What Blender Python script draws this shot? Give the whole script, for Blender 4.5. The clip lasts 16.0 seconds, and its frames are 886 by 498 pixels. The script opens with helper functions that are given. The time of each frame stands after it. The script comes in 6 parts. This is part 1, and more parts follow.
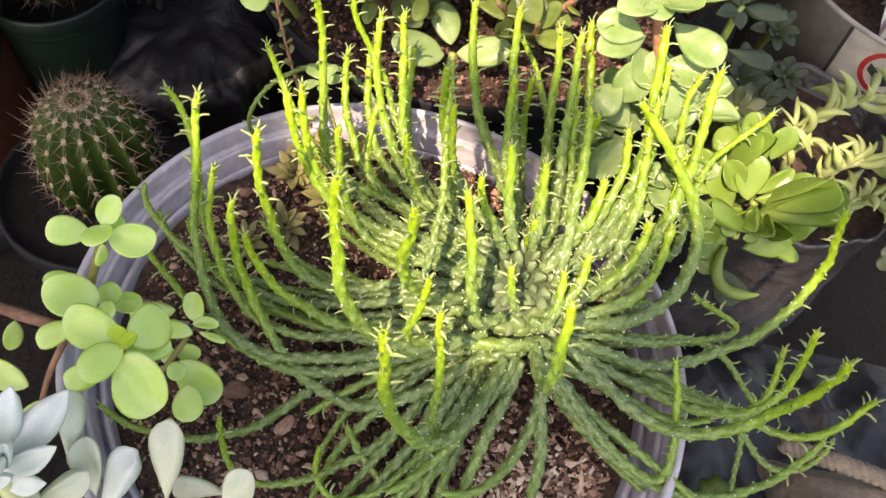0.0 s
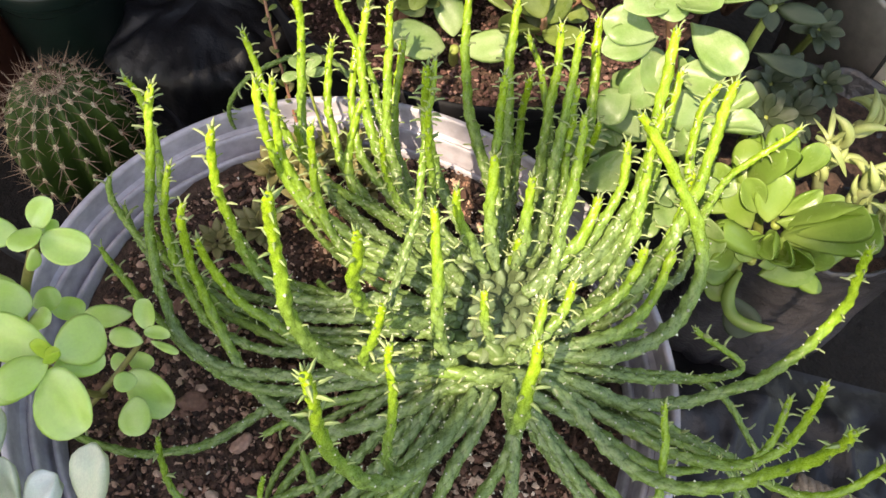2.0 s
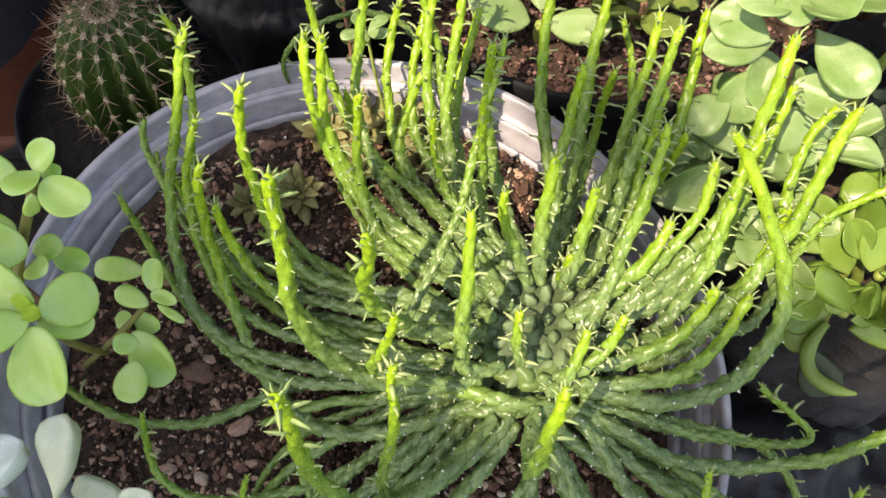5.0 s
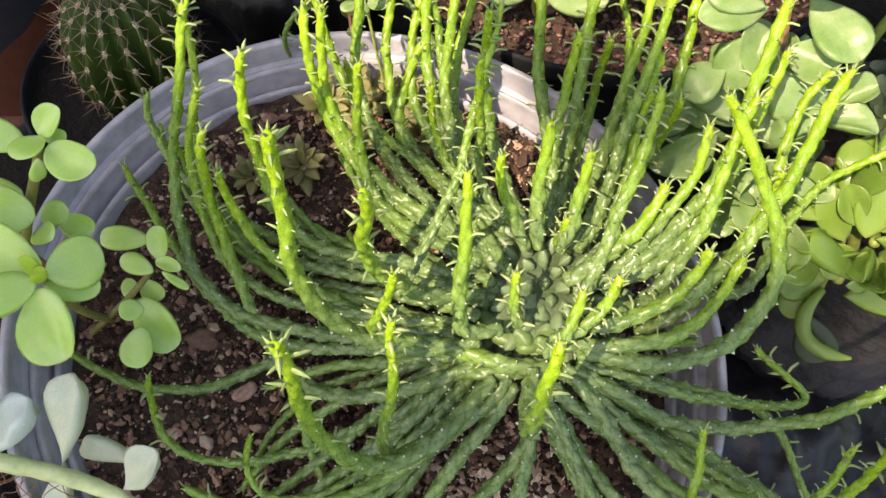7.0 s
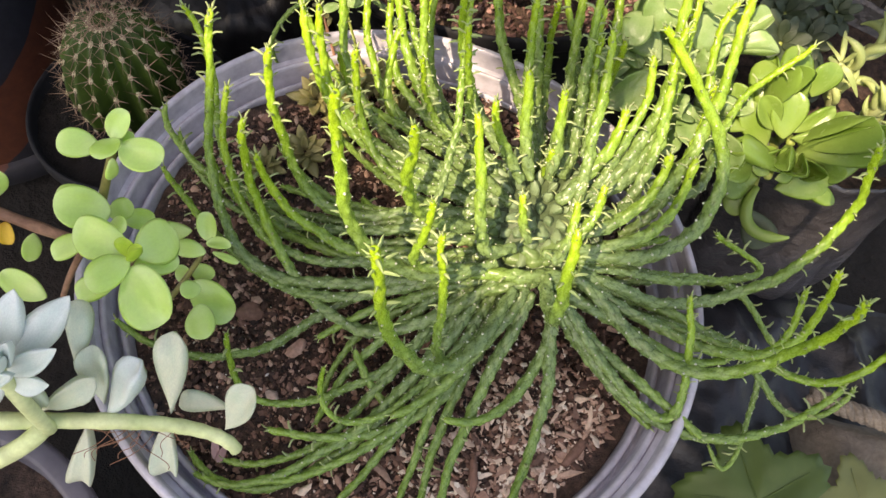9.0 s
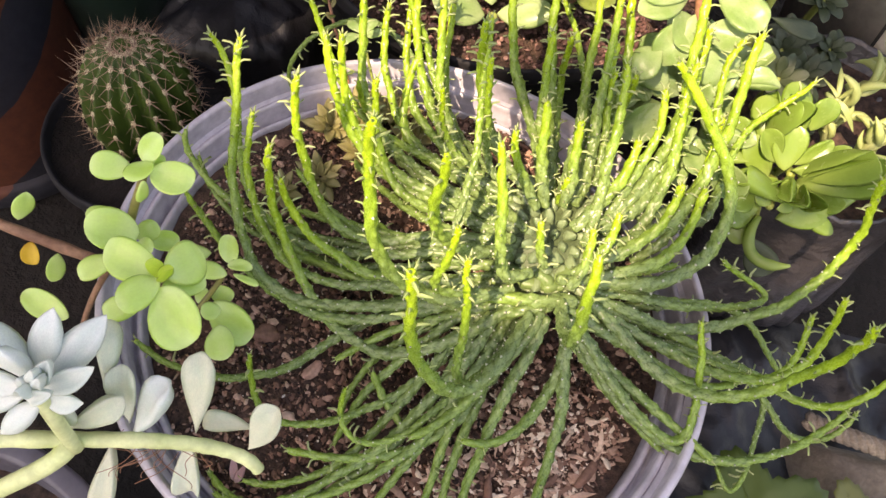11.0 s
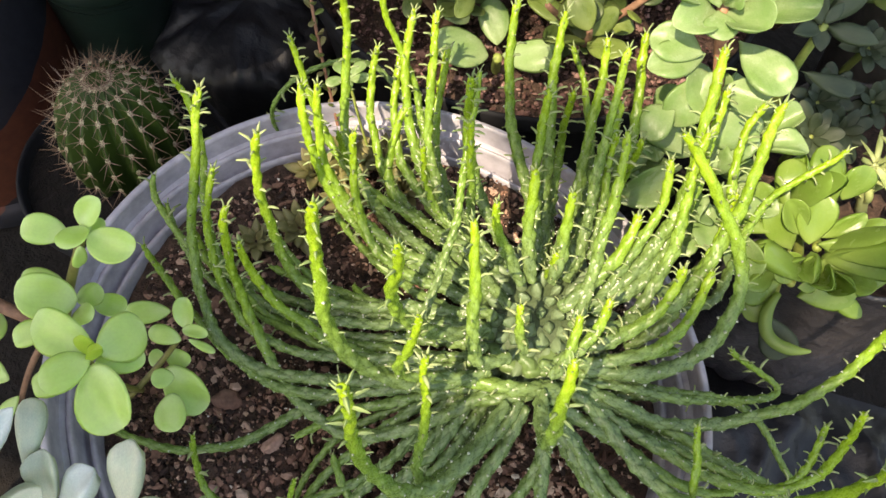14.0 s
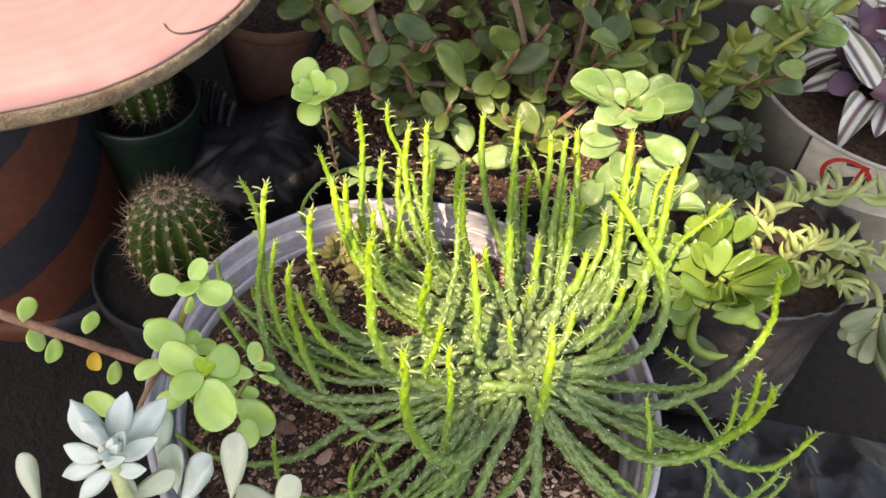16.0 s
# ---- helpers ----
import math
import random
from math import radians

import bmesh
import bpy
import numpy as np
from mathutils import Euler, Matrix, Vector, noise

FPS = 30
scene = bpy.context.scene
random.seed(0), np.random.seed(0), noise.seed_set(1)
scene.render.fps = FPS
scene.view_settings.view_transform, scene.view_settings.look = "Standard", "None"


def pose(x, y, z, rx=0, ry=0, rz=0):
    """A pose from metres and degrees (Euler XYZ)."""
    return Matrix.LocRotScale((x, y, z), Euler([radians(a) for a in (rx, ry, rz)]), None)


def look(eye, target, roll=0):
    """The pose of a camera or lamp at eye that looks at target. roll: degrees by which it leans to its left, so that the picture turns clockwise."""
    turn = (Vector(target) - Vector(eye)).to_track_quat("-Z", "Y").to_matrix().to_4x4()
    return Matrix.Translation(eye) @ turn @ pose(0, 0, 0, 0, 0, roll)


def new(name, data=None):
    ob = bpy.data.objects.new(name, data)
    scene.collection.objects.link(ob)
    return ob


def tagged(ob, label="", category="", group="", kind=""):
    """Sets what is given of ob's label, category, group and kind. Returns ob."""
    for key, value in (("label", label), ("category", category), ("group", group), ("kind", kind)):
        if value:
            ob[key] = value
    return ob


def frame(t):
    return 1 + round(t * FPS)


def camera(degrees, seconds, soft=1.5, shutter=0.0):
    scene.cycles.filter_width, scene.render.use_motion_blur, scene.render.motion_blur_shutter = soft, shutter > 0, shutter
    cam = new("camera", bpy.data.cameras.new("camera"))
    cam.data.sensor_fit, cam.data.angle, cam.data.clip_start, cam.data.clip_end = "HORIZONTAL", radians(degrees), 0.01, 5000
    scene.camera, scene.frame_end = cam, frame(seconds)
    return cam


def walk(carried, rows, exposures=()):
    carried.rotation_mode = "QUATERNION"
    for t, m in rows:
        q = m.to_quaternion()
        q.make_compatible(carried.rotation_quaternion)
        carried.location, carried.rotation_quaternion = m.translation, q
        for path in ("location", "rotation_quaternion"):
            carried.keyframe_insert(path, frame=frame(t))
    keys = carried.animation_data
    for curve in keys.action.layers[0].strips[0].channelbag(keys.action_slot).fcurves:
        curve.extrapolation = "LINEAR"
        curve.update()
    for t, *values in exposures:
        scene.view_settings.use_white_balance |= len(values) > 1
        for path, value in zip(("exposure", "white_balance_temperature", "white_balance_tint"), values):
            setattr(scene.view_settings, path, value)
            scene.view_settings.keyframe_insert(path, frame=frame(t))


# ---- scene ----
cam = camera(57.54, 16.0)
# seconds, place in metres, then yaw, pitch and roll in degrees
ROWS = [
    (0.0, 0.0215, -0.1649, 0.5621, -0.00, -58.62, 11.04),
    (0.5, 0.0259, -0.1536, 0.5550, 0.79, -58.75, 11.26),
    (1.0, 0.0346, -0.1422, 0.5512, 2.04, -59.20, 10.77),
    (1.5, 0.0462, -0.1350, 0.5498, 4.03, -59.99, 9.62),
    (2.0, 0.0495, -0.1275, 0.5447, 6.24, -60.68, 8.50),
    (2.5, 0.0496, -0.1183, 0.5397, 8.19, -61.49, 7.89),
    (3.0, 0.0508, -0.1063, 0.5318, 10.38, -62.06, 7.38),
    (3.5, 0.0522, -0.0981, 0.5264, 12.80, -62.64, 6.90),
    (4.0, 0.0552, -0.0895, 0.5223, 14.75, -63.07, 7.00),
    (6.5, 0.0595, -0.0974, 0.5160, 20.15, -65.02, 5.25),
    (7.0, 0.0642, -0.1000, 0.5180, 18.69, -64.79, 5.51),
    (7.5, 0.0681, -0.1041, 0.5187, 16.91, -64.52, 5.44),
    (8.0, 0.0611, -0.1165, 0.5276, 14.15, -64.21, 5.52),
    (8.5, 0.0487, -0.1419, 0.5430, 10.32, -63.60, 6.32),
    (9.0, 0.0427, -0.1675, 0.5542, 6.67, -62.69, 7.11),
    (11.5, 0.0243, -0.1768, 0.5605, 4.19, -60.47, 10.12),
    (12.0, 0.0255, -0.1576, 0.5573, 6.54, -60.69, 9.88),
    (12.5, 0.0295, -0.1393, 0.5513, 8.56, -60.84, 9.43),
    (13.0, 0.0375, -0.1265, 0.5489, 10.18, -60.98, 8.44),
    (13.5, 0.0429, -0.1204, 0.5477, 10.62, -61.19, 7.78),
    (14.0, 0.0446, -0.1241, 0.5479, 10.38, -61.15, 7.13),
    (14.5, 0.0482, -0.1388, 0.5536, 9.54, -60.58, 6.63),
    (15.0, 0.0476, -0.1640, 0.5632, 8.42, -59.13, 6.25),
    (15.5, 0.0437, -0.2014, 0.5848, 7.09, -56.16, 6.24),
    (16.0, 0.0411, -0.2375, 0.6226, 6.49, -50.72, 5.84),
]
walk(cam, [(t, Matrix.Translation((x, y, z)) @ pose(0, 0, 0, 0, 0, yaw) @ pose(0, 0, 0, 90 + pitch) @ pose(0, 0, 0, 0, 0, roll)) for t, x, y, z, yaw, pitch, roll in ROWS], [(0.0, 1.90, 9400, 21), (1.0, 1.88, 9200, 18), (2.0, 1.82, 8900, 14), (4.0, 1.66, 8700, 11), (7.0, 1.65, 8800, 12), (8.2, 1.66, 8800, 12), (9.0, 1.78, 9200, 17), (11.5, 1.98, 9800, 24), (12.5, 1.96, 9600, 21), (13.0, 1.86, 9400, 18), (14.0, 1.69, 8900, 12), (14.7, 1.70, 9000, 13), (15.5, 1.80, 9200, 15), (16.0, 1.87, 9400, 16)])

# ---- light ----
SUN = Vector((-0.242, -0.52, 0.819)).normalized()
world = bpy.data.worlds.new("sky")
scene.world = world
world.use_nodes = True
wn = world.node_tree.nodes
sky = wn.new("ShaderNodeTexSky")
sky.sky_type = "NISHITA"
sky.sun_disc = False
sky.sun_elevation = math.asin(SUN.z)
sky.sun_rotation = math.atan2(SUN.x, SUN.y)
world.node_tree.links.new(sky.outputs[0], wn["Background"].inputs[0])
wn["Background"].inputs[1].default_value = 0.126
sun = new("sun", bpy.data.lights.new("sun", "SUN"))
sun.data.energy = 2.55
sun.data.angle = radians(0.53)
sun.data.color = (1.0, 0.95, 0.86)
sun.matrix_world = look(SUN * 3, (0, 0, 0))


# ---- materials ----
def material(name, build, rough=0.5, **more):
    m = bpy.data.materials.new(name)
    m.use_nodes = True
    t = m.node_tree
    b = t.nodes["Principled BSDF"]
    b.inputs["Roughness"].default_value = rough
    for k, v in more.items():
        b.inputs[k.replace("_", " ")].default_value = v
    build(t, b)
    return m


def node(t, kind, **values):
    n = t.nodes.new(kind)
    for k, v in values.items():
        n.inputs[k].default_value = v
    return n


def noise_of(t, scale, detail=4.0, rough=0.6, source="Object"):
    c = t.nodes.new("ShaderNodeTexCoord")
    n = node(t, "ShaderNodeTexNoise", Scale=scale, Detail=detail, Roughness=rough)
    t.links.new(c.outputs[source], n.inputs["Vector"])
    return n.outputs["Fac"]


def ramp(t, fac, *stops):
    r = t.nodes.new("ShaderNodeValToRGB")
    e = r.color_ramp.elements
    while len(e) < len(stops):
        e.new(0.5)
    for k, (p, c) in zip(e, stops):
        k.position, k.color = p, (*c, 1)
    t.links.new(fac, r.inputs[0])
    return r.outputs[0]


def mix(t, fac, a, b, blend="MIX"):
    n = t.nodes.new("ShaderNodeMix")
    n.data_type, n.blend_type = "RGBA", blend
    for value, k in ((fac, 0), (a, 6), (b, 7)):
        if isinstance(value, bpy.types.NodeSocket):
            t.links.new(value, n.inputs[k])
        else:
            n.inputs[k].default_value = value if k == 0 else (*value, 1)
    return n.outputs[2]


def bump(t, b, height, strength=0.3, distance=0.001):
    n = node(t, "ShaderNodeBump", Strength=strength, Distance=distance)
    t.links.new(height, n.inputs["Height"])
    t.links.new(n.outputs[0], b.inputs["Normal"])


def grained(name, dark, light, scale, rough=0.6, strength=0.3, distance=0.001, fine=6.0, **more):
    """Two scales of mottling between two colours, with relief."""

    def build(t, b):
        big, small = noise_of(t, scale), noise_of(t, scale * fine, 6.0)
        c = ramp(t, big, (0.3, dark), (0.7, light))
        s = ramp(t, small, (0.3, (0.75,) * 3), (0.7, (1.15,) * 3))
        t.links.new(mix(t, 1.0, c, s, "MULTIPLY"), b.inputs["Base Color"])
        bump(t, b, small, strength, distance)

    return material(name, build, rough, **more)


def leafy(name, base, young, edge, rough=0.42, glow=0.25, spot=2.6, mottle=1.0):
    """A leaf: colour by its own random shade, paler to the foot, mottled, a little light let through."""

    def build(t, b):
        info = t.nodes.new("ShaderNodeObjectInfo")
        c = mix(t, info.outputs["Random"], base, young)
        co = t.nodes.new("ShaderNodeTexCoord")
        sep = t.nodes.new("ShaderNodeSeparateXYZ")
        t.links.new(co.outputs["Object"], sep.inputs[0])
        shift = t.nodes.new("ShaderNodeVectorMath")
        shift.operation = "ADD"
        t.links.new(co.outputs["Object"], shift.inputs[0])
        t.links.new(info.outputs["Random"], shift.inputs[1])
        big = node(t, "ShaderNodeTexNoise", Scale=spot, Detail=3.0, Roughness=0.6)
        fine = node(t, "ShaderNodeTexNoise", Scale=spot * 14, Detail=5.0, Roughness=0.65)
        for n in (big, fine):
            t.links.new(shift.outputs[0], n.inputs["Vector"])
        c = mix(t, ramp(t, sep.outputs[1], (0.0, (0.75,) * 3), (0.45, (0.0,) * 3), (0.8, (0.0,) * 3), (1.0, (0.55,) * 3)), c, edge)
        c = mix(t, ramp(t, big.outputs["Fac"], (0.38, (0, 0, 0)), (0.68, (0.55 * mottle,) * 3)), c, edge)
        c = mix(t, 0.5 * mottle, c, ramp(t, fine.outputs["Fac"], (0.3, (0.72,) * 3), (0.7, (1.12,) * 3)), "MULTIPLY")
        t.links.new(c, b.inputs["Base Color"])
        t.links.new(ramp(t, big.outputs["Fac"], (0.3, (rough * 0.8,) * 3), (0.7, (rough * 1.25,) * 3)), b.inputs["Roughness"])
        bump(t, b, fine.outputs["Fac"], 0.2 * mottle, 0.0006)
        tr = t.nodes.new("ShaderNodeBsdfTranslucent")
        t.links.new(mix(t, 1.0, c, (1.15, 1.25, 0.45), "MULTIPLY"), tr.inputs[0])
        m = node(t, "ShaderNodeMixShader", Fac=glow)
        t.links.new(b.outputs[0], m.inputs[1])
        t.links.new(tr.outputs[0], m.inputs[2])
        t.links.new(m.outputs[0], t.nodes["Material Output"].inputs[0])

    return material(name, build, rough)


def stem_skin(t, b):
    """Dark mature skin at the foot, yellow-green growth towards the tip, with shade painted into the grooves between
    knobs.
    """
    along = t.nodes.new("ShaderNodeAttribute")
    along.attribute_name = "along"
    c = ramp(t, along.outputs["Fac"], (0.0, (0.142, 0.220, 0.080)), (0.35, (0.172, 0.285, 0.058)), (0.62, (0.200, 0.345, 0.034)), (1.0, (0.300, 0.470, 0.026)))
    skin = t.nodes.new("ShaderNodeAttribute")
    skin.attribute_name = "skin"
    groove_attr = t.nodes.new("ShaderNodeAttribute")
    groove_attr.attribute_name = "groove_shade"
    groove_shade = ramp(t, groove_attr.outputs["Fac"], (0.0, (0.0,) * 3), (0.5, (0.75,) * 3), (1.0, (1.0,) * 3))
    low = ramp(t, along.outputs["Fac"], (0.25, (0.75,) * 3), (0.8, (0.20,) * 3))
    # Colour is darkened along the grooves, standing in for shade between knobs.
    c = mix(t, low, c, mix(t, groove_shade, (0.36, 0.42, 0.34), (1.14, 1.14, 1.14)), "MULTIPLY")
    n = node(t, "ShaderNodeTexNoise", Scale=0.22, Detail=4.0)
    fine = node(t, "ShaderNodeTexNoise", Scale=1.6, Detail=3.0)
    for k in (n, fine):
        t.links.new(skin.outputs["Vector"], k.inputs["Vector"])
    c = mix(t, 0.7, c, ramp(t, n.outputs["Fac"], (0.3, (0.70, 0.72, 0.76)), (0.72, (1.22, 1.18, 1.05))), "MULTIPLY")
    c = mix(t, 0.5, c, ramp(t, fine.outputs["Fac"], (0.3, (0.78,) * 3), (0.7, (1.15,) * 3)), "MULTIPLY")
    t.links.new(c, b.inputs["Base Color"])
    t.links.new(ramp(t, fine.outputs["Fac"], (0.3, (0.20,) * 3), (0.7, (0.36,) * 3)), b.inputs["Roughness"])
    bump(t, b, fine.outputs["Fac"], 0.35, 0.0004)
    tr = t.nodes.new("ShaderNodeBsdfTranslucent")
    t.links.new(c, tr.inputs[0])
    m = node(t, "ShaderNodeMixShader", Fac=0.14)
    t.links.new(b.outputs[0], m.inputs[1])
    t.links.new(tr.outputs[0], m.inputs[2])
    t.links.new(m.outputs[0], t.nodes["Material Output"].inputs[0])


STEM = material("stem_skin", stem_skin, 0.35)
LEAFLET = leafy("leaflet", (0.27, 0.40, 0.15), (0.36, 0.48, 0.20), (0.44, 0.50, 0.26), 0.5, 0.3)
SCAR = grained("leaf_scar", (0.40, 0.44, 0.32), (0.60, 0.62, 0.50), 300, 0.6, 0.1)
KNOB = leafy("crown_skin", (0.088, 0.150, 0.070), (0.138, 0.212, 0.098), (0.19, 0.26, 0.14), 0.32, 0.05)
OLD_SEGMENT = leafy("old_segment", (0.095, 0.168, 0.052), (0.135, 0.22, 0.07), (0.18, 0.265, 0.10), 0.3, 0.15)
OLD_RIM = leafy("dry_segment", (0.13, 0.21, 0.025), (0.17, 0.25, 0.035), (0.17, 0.20, 0.05), 0.4, 0.2)
JADE = leafy("jade_leaf", (0.45, 0.68, 0.13), (0.54, 0.75, 0.21), (0.70, 0.84, 0.40), 0.2, 0.28, 1.2, 0.4)
JADE_YOUNG = leafy("young_leaf", (0.40, 0.60, 0.06), (0.46, 0.64, 0.08), (0.50, 0.66, 0.1), 0.4, 0.35)
JADE.node_tree.nodes["Principled BSDF"].inputs["Coat Weight"].default_value = 0.5
JADE.node_tree.nodes["Principled BSDF"].inputs["Coat Roughness"].default_value = 0.3
YELLOW = leafy("yellow_leaf", (0.72, 0.42, 0.03), (0.75, 0.50, 0.04), (0.62, 0.36, 0.03), 0.45, 0.25)
GHOST = leafy("ghost_leaf", (0.55, 0.66, 0.615), (0.63, 0.72, 0.69), (0.76, 0.78, 0.76), 0.42, 0.12)
GHOST_PALE = leafy("pale_leaf", (0.52, 0.61, 0.47), (0.60, 0.66, 0.54), (0.72, 0.70, 0.56), 0.42, 0.18)
GHOST_STEM = grained("ghost_stem", (0.46, 0.54, 0.24), (0.70, 0.74, 0.42), 28, 0.5, 0.2)
BIG_LEAF = leafy("big_leaf", (0.145, 0.265, 0.040), (0.215, 0.345, 0.068), (0.29, 0.405, 0.115), 0.24, 0.30, 1.6, 0.5)
PALE_ROSETTE = leafy("pale_rosette_leaf", (0.20, 0.34, 0.105), (0.275, 0.42, 0.16), (0.40, 0.51, 0.27), 0.24, 0.36)
BUSH = leafy("bush_leaf", (0.085, 0.135, 0.03), (0.20, 0.28, 0.06), (0.26, 0.33, 0.11), 0.3, 0.28)
# Shaded copy of the bush leaf, with the shade put into its colour.
BUSH_SHADED = leafy("shaded_bush_leaf", (0.035, 0.066, 0.018), (0.075, 0.115, 0.028), (0.12, 0.16, 0.05), 0.32, 0.2)
# Grey-green leaf with the shade of the crowded back put into its colour.
GREY_LEAF_SHADED = leafy("shaded_grey_leaf", (0.030, 0.052, 0.025), (0.060, 0.088, 0.045), (0.082, 0.11, 0.064), 0.5, 0.2)
LIME = leafy("lime_leaf", (0.15, 0.20, 0.045), (0.22, 0.27, 0.06), (0.30, 0.33, 0.09), 0.42, 0.3)
HOOK = leafy("hook_leaf", (0.29, 0.38, 0.13), (0.38, 0.46, 0.17), (0.48, 0.52, 0.25), 0.45, 0.2)
HOOK_GREY = leafy("grey_hook_leaf", (0.17, 0.22, 0.12), (0.23, 0.28, 0.16), (0.29, 0.33, 0.21), 0.5, 0.2)
PURPLE = leafy("purple_leaf", (0.07, 0.025, 0.055), (0.14, 0.06, 0.11), (0.18, 0.10, 0.13), 0.4, 0.2)
BROWN_ROSETTE = leafy("brown_rosette_leaf", (0.19, 0.19, 0.06), (0.28, 0.26, 0.10), (0.36, 0.30, 0.16), 0.5, 0.25)
VINE_LEAF = leafy("vine_leaf", (0.045, 0.085, 0.016), (0.07, 0.12, 0.022), (0.09, 0.14, 0.03), 0.45, 0.25)
HOOK_DARK = leafy("dull_leaf", (0.10, 0.12, 0.03), (0.14, 0.16, 0.04), (0.18, 0.19, 0.06), 0.5, 0.2)
BARK = grained("woody_stem", (0.16, 0.075, 0.045), (0.34, 0.19, 0.12), 60, 0.75, 0.5, 0.002)
OLD_BARK = grained("old_bark", (0.13, 0.085, 0.06), (0.27, 0.19, 0.14), 50, 0.85, 0.6, 0.002)
GREEN_STEM = grained("green_stem", (0.22, 0.30, 0.06), (0.32, 0.36, 0.10), 60, 0.5, 0.2)
OLIVE_STEM = grained("olive_stem", (0.16, 0.15, 0.04), (0.27, 0.24, 0.07), 60, 0.5, 0.2)
RED_STEM = grained("red_stem", (0.30, 0.12, 0.07), (0.44, 0.24, 0.14), 60, 0.6, 0.3)
ROOT = grained("root", (0.20, 0.09, 0.05), (0.34, 0.16, 0.10), 200, 0.8, 0.2)
TUB = grained("grey_plastic", (0.42, 0.40, 0.455), (0.52, 0.495, 0.55), 9, 0.26, 0.12, 0.001, 12.0)
BLACK = grained("black_plastic", (0.008, 0.008, 0.010), (0.018, 0.018, 0.021), 14, 0.7, 0.3, 0.001, 9.0, Specular_IOR_Level=0.25)
BAG = grained("black_film", (0.014, 0.0135, 0.015), (0.092, 0.085, 0.094), 11, 0.30, 0.8, 0.006, 5.0, Specular_IOR_Level=0.7)
GREEN_POT = grained("dark_green_plastic", (0.006, 0.016, 0.012), (0.012, 0.028, 0.021), 14, 0.42, 0.2)
GREY_POT = grained("grey_pot_plastic", (0.10, 0.09, 0.11), (0.15, 0.14, 0.165), 14, 0.45, 0.2)
TERRACOTTA = grained("terracotta", (0.10, 0.048, 0.034), (0.17, 0.085, 0.062), 18, 0.85, 0.3)
PINK_BRICK = grained("pink_brick", (0.36, 0.19, 0.15), (0.50, 0.30, 0.25), 30, 0.9, 0.6, 0.002)
SOIL = grained("potting_soil", (0.030, 0.017, 0.0125), (0.200, 0.115, 0.084), 190, 0.95, 1.0, 0.005, 6.0)
# Earth colour kept near black to stand in for shade between the pots.
SHADED_EARTH = grained("shaded_ground_earth", (0.004, 0.0028, 0.0022), (0.012, 0.0078, 0.006), 9, 0.95, 0.8, 0.01, 9.0)
CLOTH = grained("sackcloth", (0.14, 0.115, 0.09), (0.235, 0.195, 0.155), 40, 0.95, 0.8, 0.002)
ROPE = grained("rope", (0.20, 0.155, 0.115), (0.30, 0.24, 0.18), 90, 0.95, 0.8, 0.002)
RED_PAINT = grained("red_print", (0.58, 0.04, 0.04), (0.70, 0.07, 0.06), 40, 0.5, 0.1)
BLACK_PAINT = grained("black_print", (0.03, 0.03, 0.03), (0.07, 0.07, 0.07), 40, 0.6, 0.1)
CREAM = grained("cream_plastic", (0.34, 0.32, 0.29), (0.44, 0.415, 0.375), 12, 0.55, 0.2)
CREAM_LABEL = grained("cream_label", (0.58, 0.55, 0.47), (0.70, 0.665, 0.58), 12, 0.5, 0.1)
WALL = grained("unseen_wall_render", (0.06, 0.045, 0.036), (0.10, 0.075, 0.06), 8, 0.9, 0.4)
SHADE_BOARD = grained("shade_board", (0.20, 0.15, 0.10), (0.30, 0.22, 0.15), 6, 0.8, 0.3)


def chips(name, *stops, rough=0.9):
    def build(t, b):
        g = t.nodes.new("ShaderNodeNewGeometry")
        c = ramp(t, g.outputs["Random Per Island"], *stops)
        n = noise_of(t, 500, 4.0)
        t.links.new(mix(t, 0.6, c, ramp(t, n, (0.3, (0.55,) * 3), (0.7, (1.2,) * 3)), "MULTIPLY"), b.inputs["Base Color"])
        bump(t, b, n, 0.5, 0.0008)

    return material(name, build, rough)


CHIP = chips("bark_chip", (0.0, (0.022, 0.012, 0.009)), (0.42, (0.11, 0.056, 0.040)), (0.76, (0.32, 0.17, 0.12)), (1.0, (0.60, 0.40, 0.30)))
GRAVEL = chips("pumice", (0.0, (0.24, 0.13, 0.085)), (0.5, (0.42, 0.26, 0.19)), (0.75, (0.60, 0.46, 0.37)), (1.0, (0.82, 0.76, 0.68)))
LITTER = chips("dry_litter", (0.0, (0.05, 0.026, 0.020)), (0.3, (0.26, 0.145, 0.105)), (0.5, (0.52, 0.335, 0.245)), (0.78, (0.74, 0.56, 0.43)), (1.0, (0.86, 0.76, 0.62)))
# Dome colour darkened to stand in for shade in gaps between the knobs.
CROWN_GAP = grained("crown_gap_shade", (0.040, 0.065, 0.026), (0.075, 0.11, 0.045), 120, 0.6, 0.3)
SACK = grained("sack_film", (0.008, 0.008, 0.010), (0.020, 0.020, 0.025), 14, 0.45, 0.5, 0.003, 6.0)
RED_CHIP = chips("red_bark_chip", (0.0, (0.035, 0.016, 0.013)), (0.6, (0.13, 0.060, 0.050)), (1.0, (0.36, 0.21, 0.18)))
STONE = grained("pink_stone", (0.42, 0.24, 0.18), (0.58, 0.38, 0.30), 90, 0.85, 0.5)


def cactus_skin(t, b):
    n = noise_of(t, 50, 4.0)
    t.links.new(ramp(t, n, (0.3, (0.020, 0.046, 0.003)), (0.7, (0.044, 0.088, 0.007))), b.inputs["Base Color"])
    bump(t, b, noise_of(t, 400), 0.2, 0.0006)


CACTUS = material("cactus_skin", cactus_skin, 0.6)
